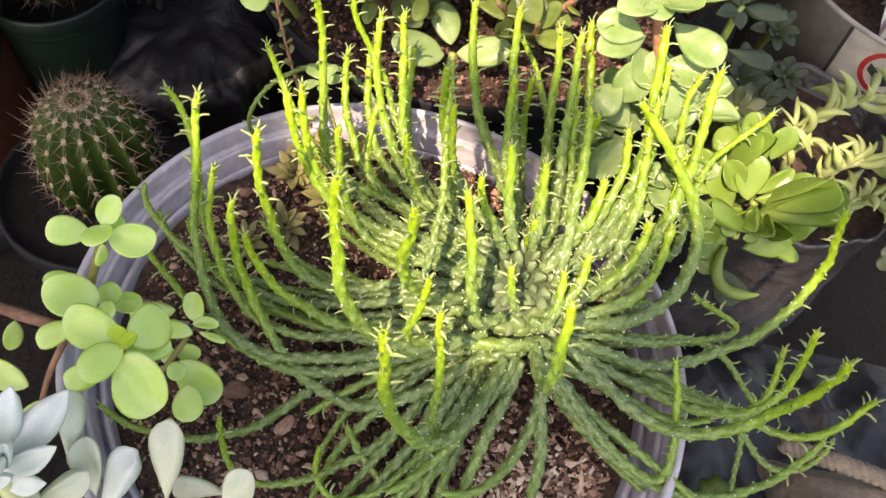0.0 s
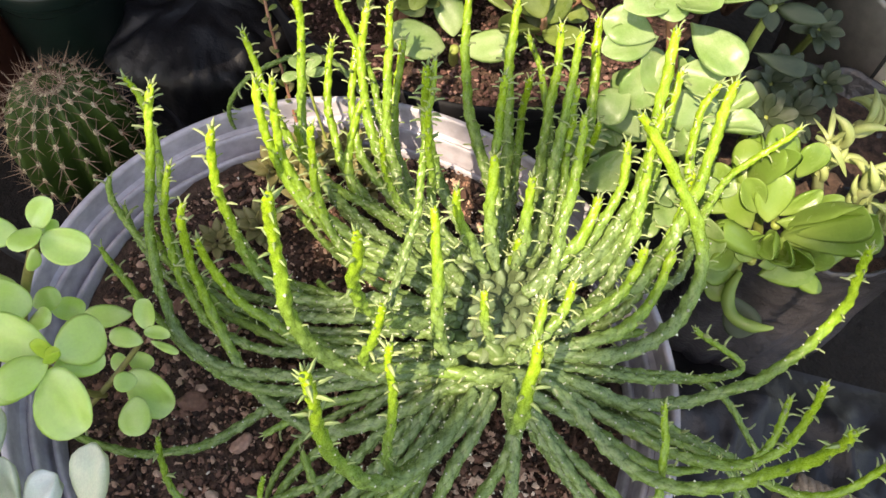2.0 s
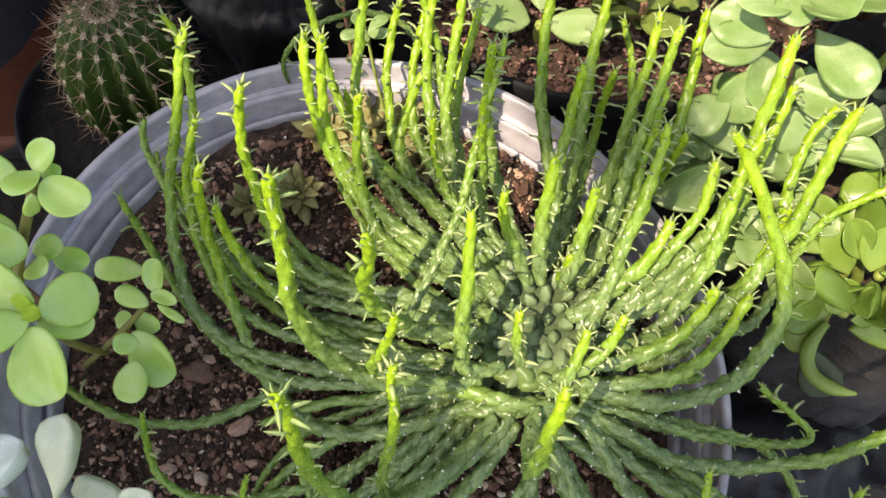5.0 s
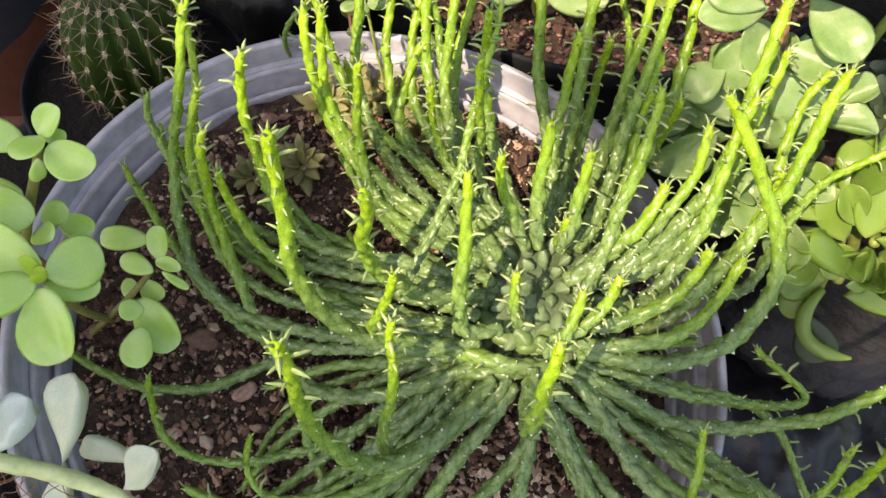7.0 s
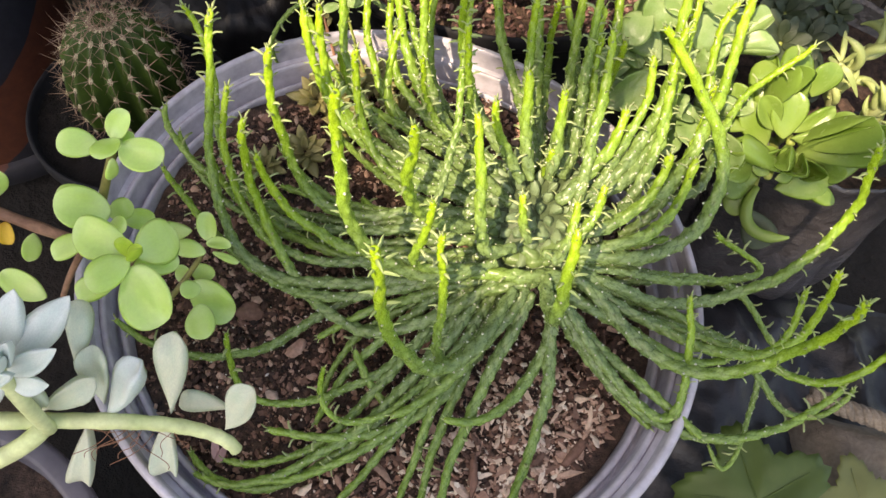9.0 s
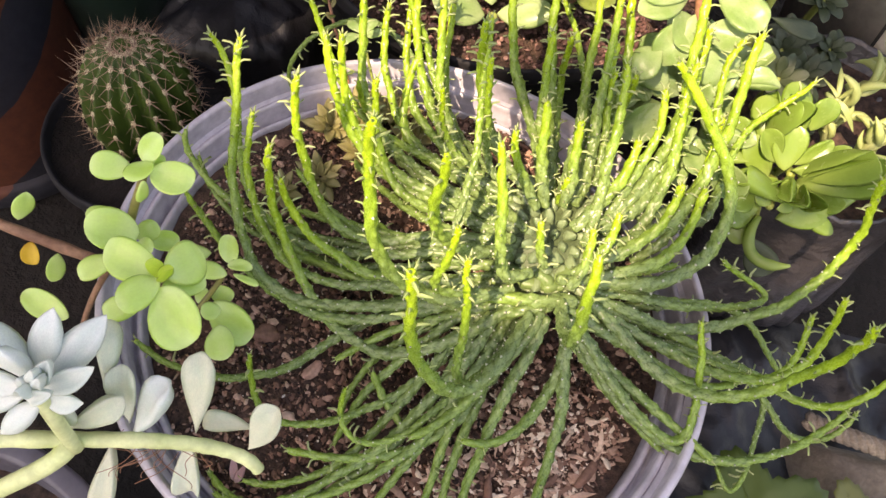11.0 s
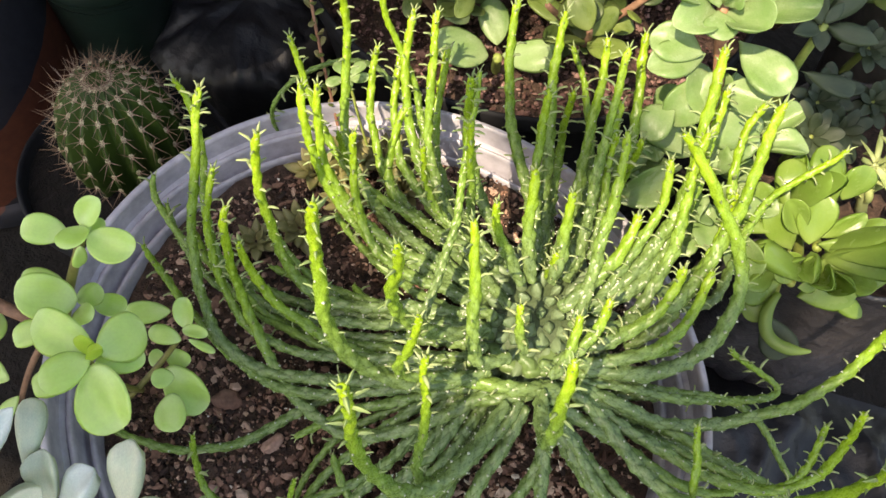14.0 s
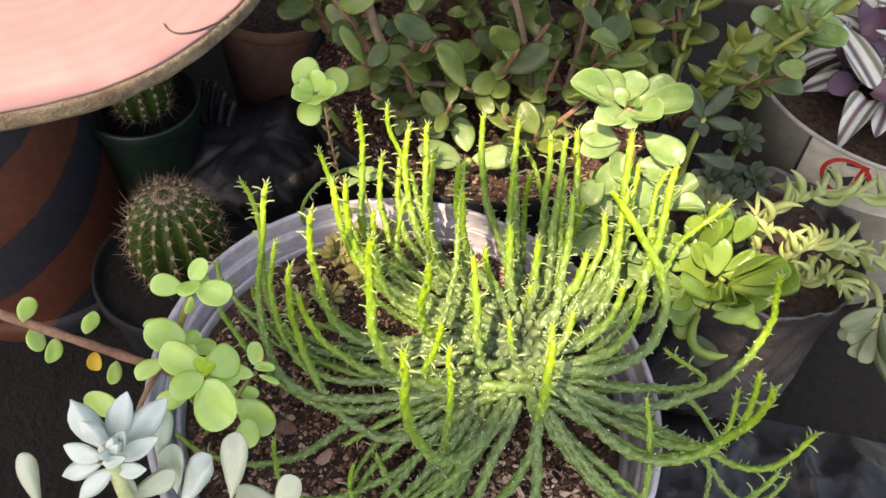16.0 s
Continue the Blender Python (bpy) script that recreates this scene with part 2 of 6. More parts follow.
SPINE = grained("spine", (0.20, 0.115, 0.075), (0.36, 0.235, 0.17), 90, 0.6, 0.1)
WOOL = grained("areole_wool", (0.42, 0.34, 0.22), (0.60, 0.52, 0.36), 200, 0.95, 0.3)


def striped_paint(t, b):
    """Hand-painted slanting bands of navy on orange clay."""
    c = t.nodes.new("ShaderNodeTexCoord")
    s = t.nodes.new("ShaderNodeSeparateXYZ")
    t.links.new(c.outputs["Object"], s.inputs[0])
    a = t.nodes.new("ShaderNodeMath")
    a.operation = "ARCTAN2"
    t.links.new(s.outputs[1], a.inputs[0])
    t.links.new(s.outputs[0], a.inputs[1])
    k = t.nodes.new("ShaderNodeMath")
    k.operation = "MULTIPLY_ADD"
    k.inputs[1].default_value = -0.060
    t.links.new(a.outputs[0], k.inputs[0])
    m = t.nodes.new("ShaderNodeMath")
    m.operation = "SUBTRACT"
    t.links.new(s.outputs[2], k.inputs[2])
    t.links.new(k.outputs[0], m.inputs[0])
    w = noise_of(t, 25, 3.0)
    ws = t.nodes.new("ShaderNodeMath")
    ws.operation = "MULTIPLY"
    ws.inputs[1].default_value = 0.012
    t.links.new(w, ws.inputs[0])
    t.links.new(ws.outputs[0], m.inputs[1])
    p = t.nodes.new("ShaderNodeMath")
    p.operation = "PINGPONG"
    p.inputs[1].default_value = 0.052
    t.links.new(m.outputs[0], p.inputs[0])
    d = t.nodes.new("ShaderNodeMath")
    d.operation = "GREATER_THAN"
    d.inputs[1].default_value = 0.027
    t.links.new(p.outputs[0], d.inputs[0])
    rub = noise_of(t, 120, 5.0)
    navy = ramp(t, rub, (0.3, (0.009, 0.009, 0.015)), (0.75, (0.019, 0.019, 0.028)))
    clay = ramp(t, rub, (0.3, (0.070, 0.016, 0.007)), (0.75, (0.122, 0.031, 0.013)))
    t.links.new(mix(t, d.outputs[0], clay, navy), b.inputs["Base Color"])
    bump(t, b, rub, 0.3, 0.001)


STRIPED = material("striped_paint", striped_paint, 0.7)


def sawn_wood(t, b):
    c = t.nodes.new("ShaderNodeTexCoord")
    w = node(t, "ShaderNodeTexWave", Scale=22.0, Distortion=3.0, Detail=3.0)
    w.wave_type = "RINGS"
    w.rings_direction = "Z"
    t.links.new(c.outputs["Object"], w.inputs["Vector"])
    n = noise_of(t, 30, 5.0)
    a = ramp(t, w.outputs["Fac"], (0.0, (0.34, 0.180, 0.186)), (1.0, (0.36, 0.194, 0.200)))
    t.links.new(mix(t, 0.5, a, ramp(t, n, (0.3, (0.75,) * 3), (0.7, (1.1,) * 3)), "MULTIPLY"), b.inputs["Base Color"])
    bump(t, b, n, 0.3, 0.001)


SAWN = material("sawn_wood", sawn_wood, 0.8)
LOG_BARK = grained("log_bark", (0.17, 0.115, 0.075), (0.36, 0.27, 0.18), 45, 0.95, 1.0, 0.004, 5.0)


def striped_leaf(t, b):
    """Two silver bands between a purple midrib and dull green margins."""
    c = t.nodes.new("ShaderNodeTexCoord")
    sep = t.nodes.new("ShaderNodeSeparateXYZ")
    t.links.new(c.outputs["Object"], sep.inputs[0])
    side = t.nodes.new("ShaderNodeMath")
    side.operation = "ABSOLUTE"
    t.links.new(sep.outputs[0], side.inputs[0])
    n = noise_of(t, 9, 4.0)
    col = ramp(t, side.outputs[0], (0.0, (0.10, 0.045, 0.08)), (0.05, (0.13, 0.10, 0.10)), (0.11, (0.50, 0.53, 0.50)), (0.22, (0.56, 0.58, 0.56)), (0.28, (0.12, 0.13, 0.09)), (0.36, (0.16, 0.16, 0.12)), (0.42, (0.40, 0.42, 0.38)), (0.5, (0.12, 0.06, 0.09)))
    t.links.new(mix(t, 0.5, col, ramp(t, n, (0.3, (0.7,) * 3), (0.7, (1.15,) * 3)), "MULTIPLY"), b.inputs["Base Color"])
    bump(t, b, n, 0.2, 0.0006)


STRIPE_LEAF = material("striped_leaf", striped_leaf, 0.4)


# ---- building helpers ----
def V(p):
    return Vector(p) * 0.001


def mesh_of(name, verts, faces, mat, smooth=True):
    me = bpy.data.meshes.new(name)
    me.from_pydata([tuple(v) for v in verts], [], [tuple(f) for f in faces])
    me.update()
    if smooth:
        me.polygons.foreach_set("use_smooth", [True] * len(me.polygons))
    if mat:
        me.materials.append(mat)
    return me


def thing(name, at, label, category, group="", kind=""):
    ob = new(name)
    ob.empty_display_size = 0.01
    ob.location = at
    return tagged(ob, label, category, group, kind)


def part(name, data, mat, parent, label="", m=None):
    """Links a mesh or bmesh, built in world places unless m gives its pose, as one part."""
    if isinstance(data, bmesh.types.BMesh):
        me = bpy.data.meshes.new(name)
        data.to_mesh(me)
        data.free()
        me.polygons.foreach_set("use_smooth", [True] * len(me.polygons))
        data = me
    if mat and not data.materials:
        data.materials.append(mat)
    ob = new(name, data)
    base = Vector((0, 0, 0))
    up = parent
    while up is not None:
        base += up.location if up.type == "EMPTY" else Vector((0, 0, 0))
        up = up.parent
    ob.parent = parent
    if parent is not None and parent.type == "MESH":
        ob.matrix_parent_inverse = parent.matrix_basis.inverted()
    ob.matrix_basis = Matrix.Translation(-base) @ (m or Matrix())
    return tagged(ob, label)


def frame_at(at, along, up):
    """A pose whose y runs along and whose z is as near to up as it can be."""
    y = Vector(along).normalized()
    x = y.cross(Vector(up))
    if x.length < 1e-5:
        x = y.orthogonal()
    x.normalize()
    z = x.cross(y)
    m = Matrix((x, y, z)).transposed().to_4x4()
    m.translation = at
    return m


def bezier(points, n):
    """Points along a Bezier curve of any degree."""
    p = np.array([tuple(v) for v in points])
    d = len(p) - 1
    s = np.linspace(0, 1, n)[:, None]
    return sum(math.comb(d, k) * (1 - s) ** (d - k) * s**k * p[k] for k in range(d + 1))


def frames_along(c):
    """Tangents and two steady normals along a curve."""
    t = np.gradient(c, axis=0)
    t /= np.linalg.norm(t, axis=1)[:, None] + 1e-12
    n = np.cross(t[0], (0.3, 0.5, 0.8))
    u = []
    for k in range(len(c)):
        n = n - t[k] * (n @ t[k])
        n /= np.linalg.norm(n)
        u.append(n)
    u = np.array(u)
    return t, u, np.cross(t, u)


def tube_data(c, radius, sides=8):
    """Verts and faces of a closed tube along a curve; radius: one value, or one per ring, or one per vertex."""
    t, u, v = frames_along(c)
    n = len(c)
    a = np.arange(sides) * 2 * np.pi / sides
    r = np.broadcast_to(np.asarray(radius, float).reshape(n, -1) if np.ndim(radius) else np.full((n, 1), radius), (n, sides))
    ring = c[:, None] + r[..., None] * (np.cos(a)[None, :, None] * u[:, None] + np.sin(a)[None, :, None] * v[:, None])
    verts = list(ring.reshape(-1, 3))
    faces = [(i * sides + j, i * sides + (j + 1) % sides, (i + 1) * sides + (j + 1) % sides, (i + 1) * sides + j) for i in range(n - 1) for j in range(sides)]
    verts += [c[0] - t[0] * r[0].mean() * 0.4, c[-1] + t[-1] * r[-1].mean() * 0.5]
    b = n * sides
    faces += [(b, (j + 1) % sides, j) for j in range(sides)]
    faces += [(b + 1, (n - 1) * sides + j, (n - 1) * sides + (j + 1) % sides) for j in range(sides)]
    return verts, faces


def tube(name, points, radius, mat, parent, sides=8, n=24, label="", taper=1.0, wobble=0.0):
    c = bezier(points, n)
    r = np.linspace(radius, radius * taper, n)
    if wobble:
        r = r * (1 + wobble * np.sin(np.arange(n) * 1.7 + len(points)) + wobble * 0.6 * np.sin(np.arange(n) * 0.6))
    v, f = tube_data(c, r, sides)
    return part(name, mesh_of(name, v, f, mat), None, parent, label)


LEAVES = {}
LEAF_NO = [0]


VARIETY = ((1.0, 1.0, 0.0, 1.0), (2.2, 1.9, 0.10, 0.9), (0.3, -0.7, -0.10, 1.1), (1.7, 0.2, 0.16, 1.0), (2.8, 2.6, -0.14, 0.85), (0.8, 1.5, -0.05, 1.15))


def leaf_mesh(kind, mat, sway=0.0, turn=0):
    """A unit leaf along +y, face up: kind gives fullness towards the foot and tip, thickness, cup and bend."""
    key = (kind, mat.name, sway, turn)
    if key not in LEAVES:
        a, b, thick, cup, bend = kind
        k = VARIETY[turn]
        cup, bend, sway, a = cup * k[0], bend * k[1], sway + k[2], a * k[3]
        top = (a / (a + b)) ** a * (b / (a + b)) ** b
        ns, nc, verts = 12, 12, []
        for i in range(ns):
            s = 0.5 - 0.5 * math.cos(math.pi * (i + 0.35) / (ns - 0.3))
            w = 0.5 * s**a * (1 - s) ** b / top
            th = thick * (0.35 + 0.65 * min(1, w * 2)) * (1 if s < 0.8 else max(0.3, (1 - s) / 0.2))
            for j in range(nc):
                f = 2 * math.pi * j / nc
                x = w * math.cos(f)
                z = th * math.sin(f) * (0.8 if math.sin(f) > 0 else 1.0) + cup * (abs(x) * 2) ** 1.6 * 0.5 + bend * s * s
                z += 0.018 * math.sin(5 * s + 9 * x + turn * 1.3) * (1 if thick < 0.2 else 0)
                verts.append((x + sway * s * s, s - 0.35 * bend * bend * s * s, z))
        faces = [(i * nc + j, i * nc + (j + 1) % nc, (i + 1) * nc + (j + 1) % nc, (i + 1) * nc + j) for i in range(ns - 1) for j in range(nc)]
        faces += [tuple(range(nc))[::-1], tuple((ns - 1) * nc + j for j in range(nc))]
        me = mesh_of("leaf", verts, faces, mat)
        me.flip_normals()
        LEAVES[key] = me
    return LEAVES[key]


ROUND = (0.60, 0.45, 0.12, 0.22, 0.10)
OVAL = (0.7, 0.55, 0.08, 0.10, -0.08)
SPOON = (1.1, 0.5, 0.09, 0.12, 0.10)
POINTED = (0.8, 0.95, 0.17, 0.16, 0.14)
FAT = (0.85, 0.52, 0.13, 0.20, 0.16)
STRAP = (0.45, 0.6, 0.10, 0.10, -0.55)
BLADE = (0.5, 0.9, 0.03, 0.16, -0.25)


def leaf(parent, foot, along, face, length, width, kind, mat, sway=0.0, name="leaf", label=""):
    """One leaf in millimetres: from its foot along a way, its upper side towards face."""
    m = frame_at(V(foot), along, face) @ Matrix.Diagonal((width * 0.001, length * 0.001, length * 0.001, 1))
    LEAF_NO[0] += 1
    return part(name, leaf_mesh(kind, mat, sway, (LEAF_NO[0] * 5 + LEAF_NO[0] // 3) % 6), None, parent, label, m)


def leaf_on(parent, centre, joint, face, length, width, kind, mat, **more):
    """One leaf by its middle and the joint that it grows away from."""
    d = (Vector(centre) - Vector(joint)).normalized()
    return leaf(parent, Vector(centre) - d * length * 0.52, d, face, length, width, kind, mat, **more)


def crisp(profile, d=0.35):
    """The same turned line with its corners held tight."""
    out = [profile[0]]
    for (r0, h0), (r1, h1), (r2, h2) in zip(profile, profile[1:], profile[2:]):
        for r, h in ((r0, h0), (r2, h2)):
            k = min(0.4, d / max(1e-6, math.hypot(r - r1, h - h1)))
            out.append((r1 + (r - r1) * k, h1 + (h - h1) * k))
    return [*out, profile[-1]]


def lathe(name, profile, mat, parent, at=(0, 0, 0), sides=64, label="", shape=None):
    """A turned body from (radius, height) pairs in millimetres."""
    verts, faces = [], []
    for r, h in profile:
        for j in range(sides):
            a = 2 * math.pi * j / sides
            k, dz = shape(a, h) if shape else (1.0, 0.0)
            verts.append(((r * k * math.cos(a)) * 0.001, (r * k * math.sin(a)) * 0.001, (h + dz) * 0.001))
    n = len(profile)
    faces = [(i * sides + j, i * sides + (j + 1) % sides, (i + 1) * sides + (j + 1) % sides, (i + 1) * sides + j) for i in range(n - 1) for j in range(sides)]
    if profile[0][0] > 0.01:
        faces.append(tuple(range(sides))[::-1])
    if profile[-1][0] > 0.01:
        faces.append(tuple((n - 1) * sides + j for j in range(sides)))
    return part(name, mesh_of(name, verts, faces, mat), None, parent, label, Matrix.Translation(V(at)))


def soil_disc(name, at, radius, mat, parent, rough=3.0, rings=14, sides=48, shape=None, label="", height=None):
    verts, faces = [Vector((0, 0, height(0, 0) if height else 0))], []
    for i in range(1, rings + 1):
        for j in range(sides):
            a = 2 * math.pi * j / sides
            r = radius * i / rings * (shape(a, 0)[0] if shape else 1.0)
            p = Vector((r * math.cos(a), r * math.sin(a), 0))
            p.z = rough * (noise.noise(p * 0.07) + 0.6 * noise.noise(p * 0.25))
            if height:
                p.z += height(p.x, p.y)
            verts.append(p)
    verts = [v * 0.001 for v in verts]
    faces = [(0, 1 + j, 1 + (j + 1) % sides) for j in range(sides)]
    faces += [(1 + i * sides + j, 1 + (i + 1) * sides + j, 1 + (i + 1) * sides + (j + 1) % sides, 1 + i * sides + (j + 1) % sides) for i in range(rings - 1) for j in range(sides)]
    return part(name, mesh_of(name, verts, faces, mat), None, parent, label, Matrix.Translation(V(at)))


def lumps(name, count, spread, sizes, flat, mat, label, seed, parent=None, category="soil", long=1.0):
    """Loose bits strewn over a bed: one object of many small uneven lumps. spread(random) gives a place in millimetres."""
    rnd = random.Random(seed)
    ico = [(0, 0, 1), (0.9, 0, 0.4), (0.28, 0.85, 0.45), (-0.72, 0.53, 0.4), (-0.72, -0.53, 0.45), (0.28, -0.85, 0.4), (0.6, 0.5, -0.5), (-0.3, 0.8, -0.5), (-0.8, 0, -0.5), (-0.2, -0.8, -0.5), (0.7, -0.5, -0.5)]
    tri = [(0, 1, 2), (0, 2, 3), (0, 3, 4), (0, 4, 5), (0, 5, 1), (1, 6, 2), (2, 6, 7), (2, 7, 3), (3, 7, 8), (3, 8, 4), (4, 8, 9), (4, 9, 5), (5, 9, 10), (5, 10, 1), (1, 10, 6), (6, 10, 9, 8, 7)]
    verts, faces = [], []
    for _ in range(count):
        p = Vector(spread(rnd))
        s = sizes[0] + (sizes[1] - sizes[0]) * rnd.random() ** 2.2 * (1.0 if rnd.random() < 0.93 else 1.7)
        turn = Euler((rnd.uniform(-0.5, 0.5), rnd.uniform(-0.5, 0.5), rnd.uniform(0, 6.28))).to_matrix()
        k = (s * rnd.uniform(0.8, 1.6) * (1 + (long - 1) * rnd.random() ** 2 * 2), s * rnd.uniform(0.6, 1.1), s * flat * rnd.uniform(0.7, 1.3))
        b = len(verts)
        for q in ico:
            j = Vector([q[n] * k[n] * rnd.uniform(0.55, 1.35) for n in range(3)])
            verts.append((p + turn @ j) * 0.001)
        faces += [tuple(b + n for n in f) for f in tri]
    ob = part(name, mesh_of(name, verts, faces, mat, False), None, parent)
    return tagged(ob, label, category, kind="stuff") if parent is None else tagged(ob, label, kind="stuff")


def in_disc(cx, cy, radius, z, lift=1.5):
    def place(r):
        a, d = r.uniform(0, 2 * math.pi), radius * math.sqrt(r.random())
        x, y = cx + d * math.cos(a), cy + d * math.sin(a)
        return x, y, (z(x, y) if callable(z) else z) + r.uniform(-0.5, lift)

    return place


# ---- ground, and an unseen roof added to shade the pots ----
def ground_sheet():
    n, verts, faces = 60, [], []
    for i in range(n + 1):
        for j in range(n + 1):
            x, y = ((2 * k / n - 1) for k in (i, j))
            x, y = (math.copysign(abs(k) ** 3.0, k) * 60 for k in (x, y))
            verts.append((x, y, -0.004 + 0.004 * noise.noise(Vector((x * 9, y * 9, 0)))))
    faces = [(i * (n + 1) + j, (i + 1) * (n + 1) + j, (i + 1) * (n + 1) + j + 1, i * (n + 1) + j + 1) for i in range(n) for j in range(n)]
    ob = new("ground", mesh_of("ground", verts, faces, SHADED_EARTH))
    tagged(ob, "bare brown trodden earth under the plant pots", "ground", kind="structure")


ground_sheet()
SHADE_ROOF_Z = 2.7


def shade_roof():
    """An added, unseen roof; its ragged gaps let sun onto chosen areas only."""
    shift = Vector((SUN.x, SUN.y)) / SUN.z * (SHADE_ROOF_Z - 0.2)
    gaps = [
        [(-84, 80), (-60, 58), (-31, 37), (-24, 62), (-30, 84), (-14, 102), (8, 96), (12, 78), (-8, 64), (-18, 28), (8, 8), (36, -10), (80, 0), (104, 18), (112, 46), (117, 72), (134, 84), (150, 94), (190, 106), (216, 134), (248, 156), (262, 184), (228, 198), (188, 200), (152, 240), (108, 262), (53, 250), (47, 170), (94, 168), (112, 150), (110, 122), (92, 114), (66, 114), (42, 116), (12, 133), (10, 158), (41, 170), (47, 250), (20, 240), (-45, 172), (-78, 118)],
        [(186, 62), (214, 48), (250, 70), (252, 97), (200, 97)],
        # Three slits added to brighten the soil and rim at the tub's front.
        [(-50, -152), (175, -152), (175, -146), (-50, -146)],
        [(-50, -130), (175, -130), (175, -124), (-50, -124)],
        [(-50, -108), (175, -108), (175, -102), (-50, -102)],
        [(-430, 122), (-250, 108), (-170, 160), (-126, 260), (-150, 420), (-430, 460)],
    ]
    bm = bmesh.new()
    for gap in gaps:
        vs = [bm.verts.new((x * 0.001 + shift.x, y * 0.001 + shift.y, SHADE_ROOF_Z)) for x, y in gap]
        for a, b in zip(vs, vs[1:] + vs[:1]):
            bm.edges.new((a, b))
    x0, x1, y0, y1 = shift.x - 0.55, shift.x + 0.52, shift.y - 0.21, shift.y + 0.68
    vs = [bm.verts.new((x, y, SHADE_ROOF_Z)) for x, y in ((x0, y0), (x1, y0), (x1, y1), (x0, y1))]
    for a, b in zip(vs, vs[1:] + vs[:1]):
        bm.edges.new((a, b))
    bmesh.ops.triangle_fill(bm, use_beauty=True, edges=bm.edges[:], normal=(0, 0, 1))
    ext = bmesh.ops.extrude_face_region(bm, geom=bm.faces[:])
    bmesh.ops.translate(bm, verts=[v for v in ext["geom"] if isinstance(v, bmesh.types.BMVert)], vec=(0, 0, 0.012))
    me = bpy.data.meshes.new("roof")
    bm.to_mesh(me)
    bm.free()
    me.materials.append(SHADE_BOARD)
    tagged(new("roof", me), "unseen board roof with gaps, added to shade the pots", "roof", kind="structure")


shade_roof()


# Unseen walls added to hold sky light off the left and back.
def light_block_wall(name, x, y, deep, wide, label):
    bm = bmesh.new()
    bmesh.ops.create_cube(bm, size=1.0)
    bmesh.ops.scale(bm, vec=(deep, wide, 1.9), verts=bm.verts)
    bmesh.ops.translate(bm, vec=(x, y, 0.94), verts=bm.verts)
    tagged(part(name, bm, WALL, None), label, "wall", kind="structure")


light_block_wall("wall_left", -0.585, 0.755, 0.08, 1.51, "unseen plain dull brown wall, added to block light")
light_block_wall("wall_back", 0.02, 1.55, 1.40, 0.08, "unseen plain dull brown wall, added to block light")


# ---- the grey tub ----
def tub_shape(a, h):
    p = a - radians(9.2)
    return 1 + 0.0116 * math.cos(2 * p) - 0.028 * math.sin(2 * p), 0.0


tub = thing("tub", (0, 0, 0), "round grey plastic tub with a ringed rim, filled with soil", "plant pot")
lathe("body", crisp([(0.1, 0), (112, 0), (118, 4), (141, 176), (142.5, 188), (147.5, 189), (150, 191), (150.4, 198.5), (149.2, 200.6), (146.8, 201), (145.8, 199.4), (145.0, 184.6), (144.0, 183.0), (142.8, 183.8), (142.0, 189.2), (140.0, 190.0), (139.0, 188.2), (138.2, 174.6), (137.2, 173.0), (136.2, 173.8), (135.5, 179.6), (133.6, 180.4), (132.7, 178.6), (131.0, 160), (128, 150), (0.1, 148)]), TUB, tub, sides=192, shape=tub_shape)
SOIL_Z = 171


def bed(x, y):
    """The soil's height, which rises gently to the back."""
    return SOIL_Z + 6.5 * max(0.0, min(1.0, (y + 20) / 110))


soil_disc("soil", (0, 0, 0), 131.6, SOIL, tub, 3.5, 34, 110, tub_shape, "dark damp potting soil", bed)
lumps("bark_chips", 17000, in_disc(0, 0, 128.5, bed, 2.2), (0.3, 2.1), 0.7, CHIP, "dark and reddish bark chips strewn over potting soil", 3, long=1.15)
lumps("gravel", 2300, in_disc(0, 0, 128.5, bed, 2.4), (0.2, 0.95), 0.85, GRAVEL, "small pale pumice grains scattered over potting soil", 4)


def front_litter(r):
    a, d = radians(r.triangular(258, 352, 318)), 52 + 72 * math.sqrt(r.random())
    return d * math.cos(a) + 6, d * math.sin(a) + 2, SOIL_Z + r.uniform(0, 3)


lumps("shredded_bark", 150, front_litter, (1.2, 3.4), 0.35, LITTER, "pale reddish torn bark strips lying on the soil", 6, long=2.4)
lumps("dry_litter", 2000, front_litter, (0.3, 2.0), 0.5, LITTER, "pale dry shredded bark lying on the soil", 5, long=1.7)


def stone(at, size, mat, label, seed, turn=0.0):
    rnd = random.Random(seed)
    bm = bmesh.new()
    bmesh.ops.create_icosphere(bm, subdivisions=3, radius=1.0)
    for v in bm.verts:
        k = 1 + 0.45 * noise.noise(v.co * 1.3 + Vector((seed, 0, 0))) + 0.30 * abs(noise.noise(v.co * 2.6)) + 0.16 * noise.noise(v.co * 6)
        v.co = Vector((v.co.x * size[0], v.co.y * size[1], v.co.z * size[2])) * k * 0.001
    ob = part("stone", bm, mat, None, "", pose(*V(at), 8, rnd.uniform(-15, 15), turn))
    tagged(ob, label, "stone", "stones on the soil")


stone((-38, -45, 174), (5.4, 2.8, 2.4), STONE, "flat pinkish stone chip lying on the soil", 1, 55)
stone((-66, -32, 174), (6, 4.5, 3), CHIP, "rough reddish brown lump of bark", 2, 20)
stone((-42, -70, 173), (3, 2.4, 2), GRAVEL, "small pale pumice stone on the soil", 3, 0)
stone((-92, 12, 174), (4, 3, 2.4), CHIP, "reddish brown bark lump on the soil", 4, 70)
stone((-56, -72, 174), (3, 2.2, 2), STONE, "small pink stone on the soil", 5, 10)
stone((105, -62, 174), (9, 2.4, 2), CHIP, "long reddish bark splinter on the soil", 6, 60)
stone((60, -84, 175), (9, 2.0, 1.8), CHIP, "long brown bark splinter on the soil", 7, 100)

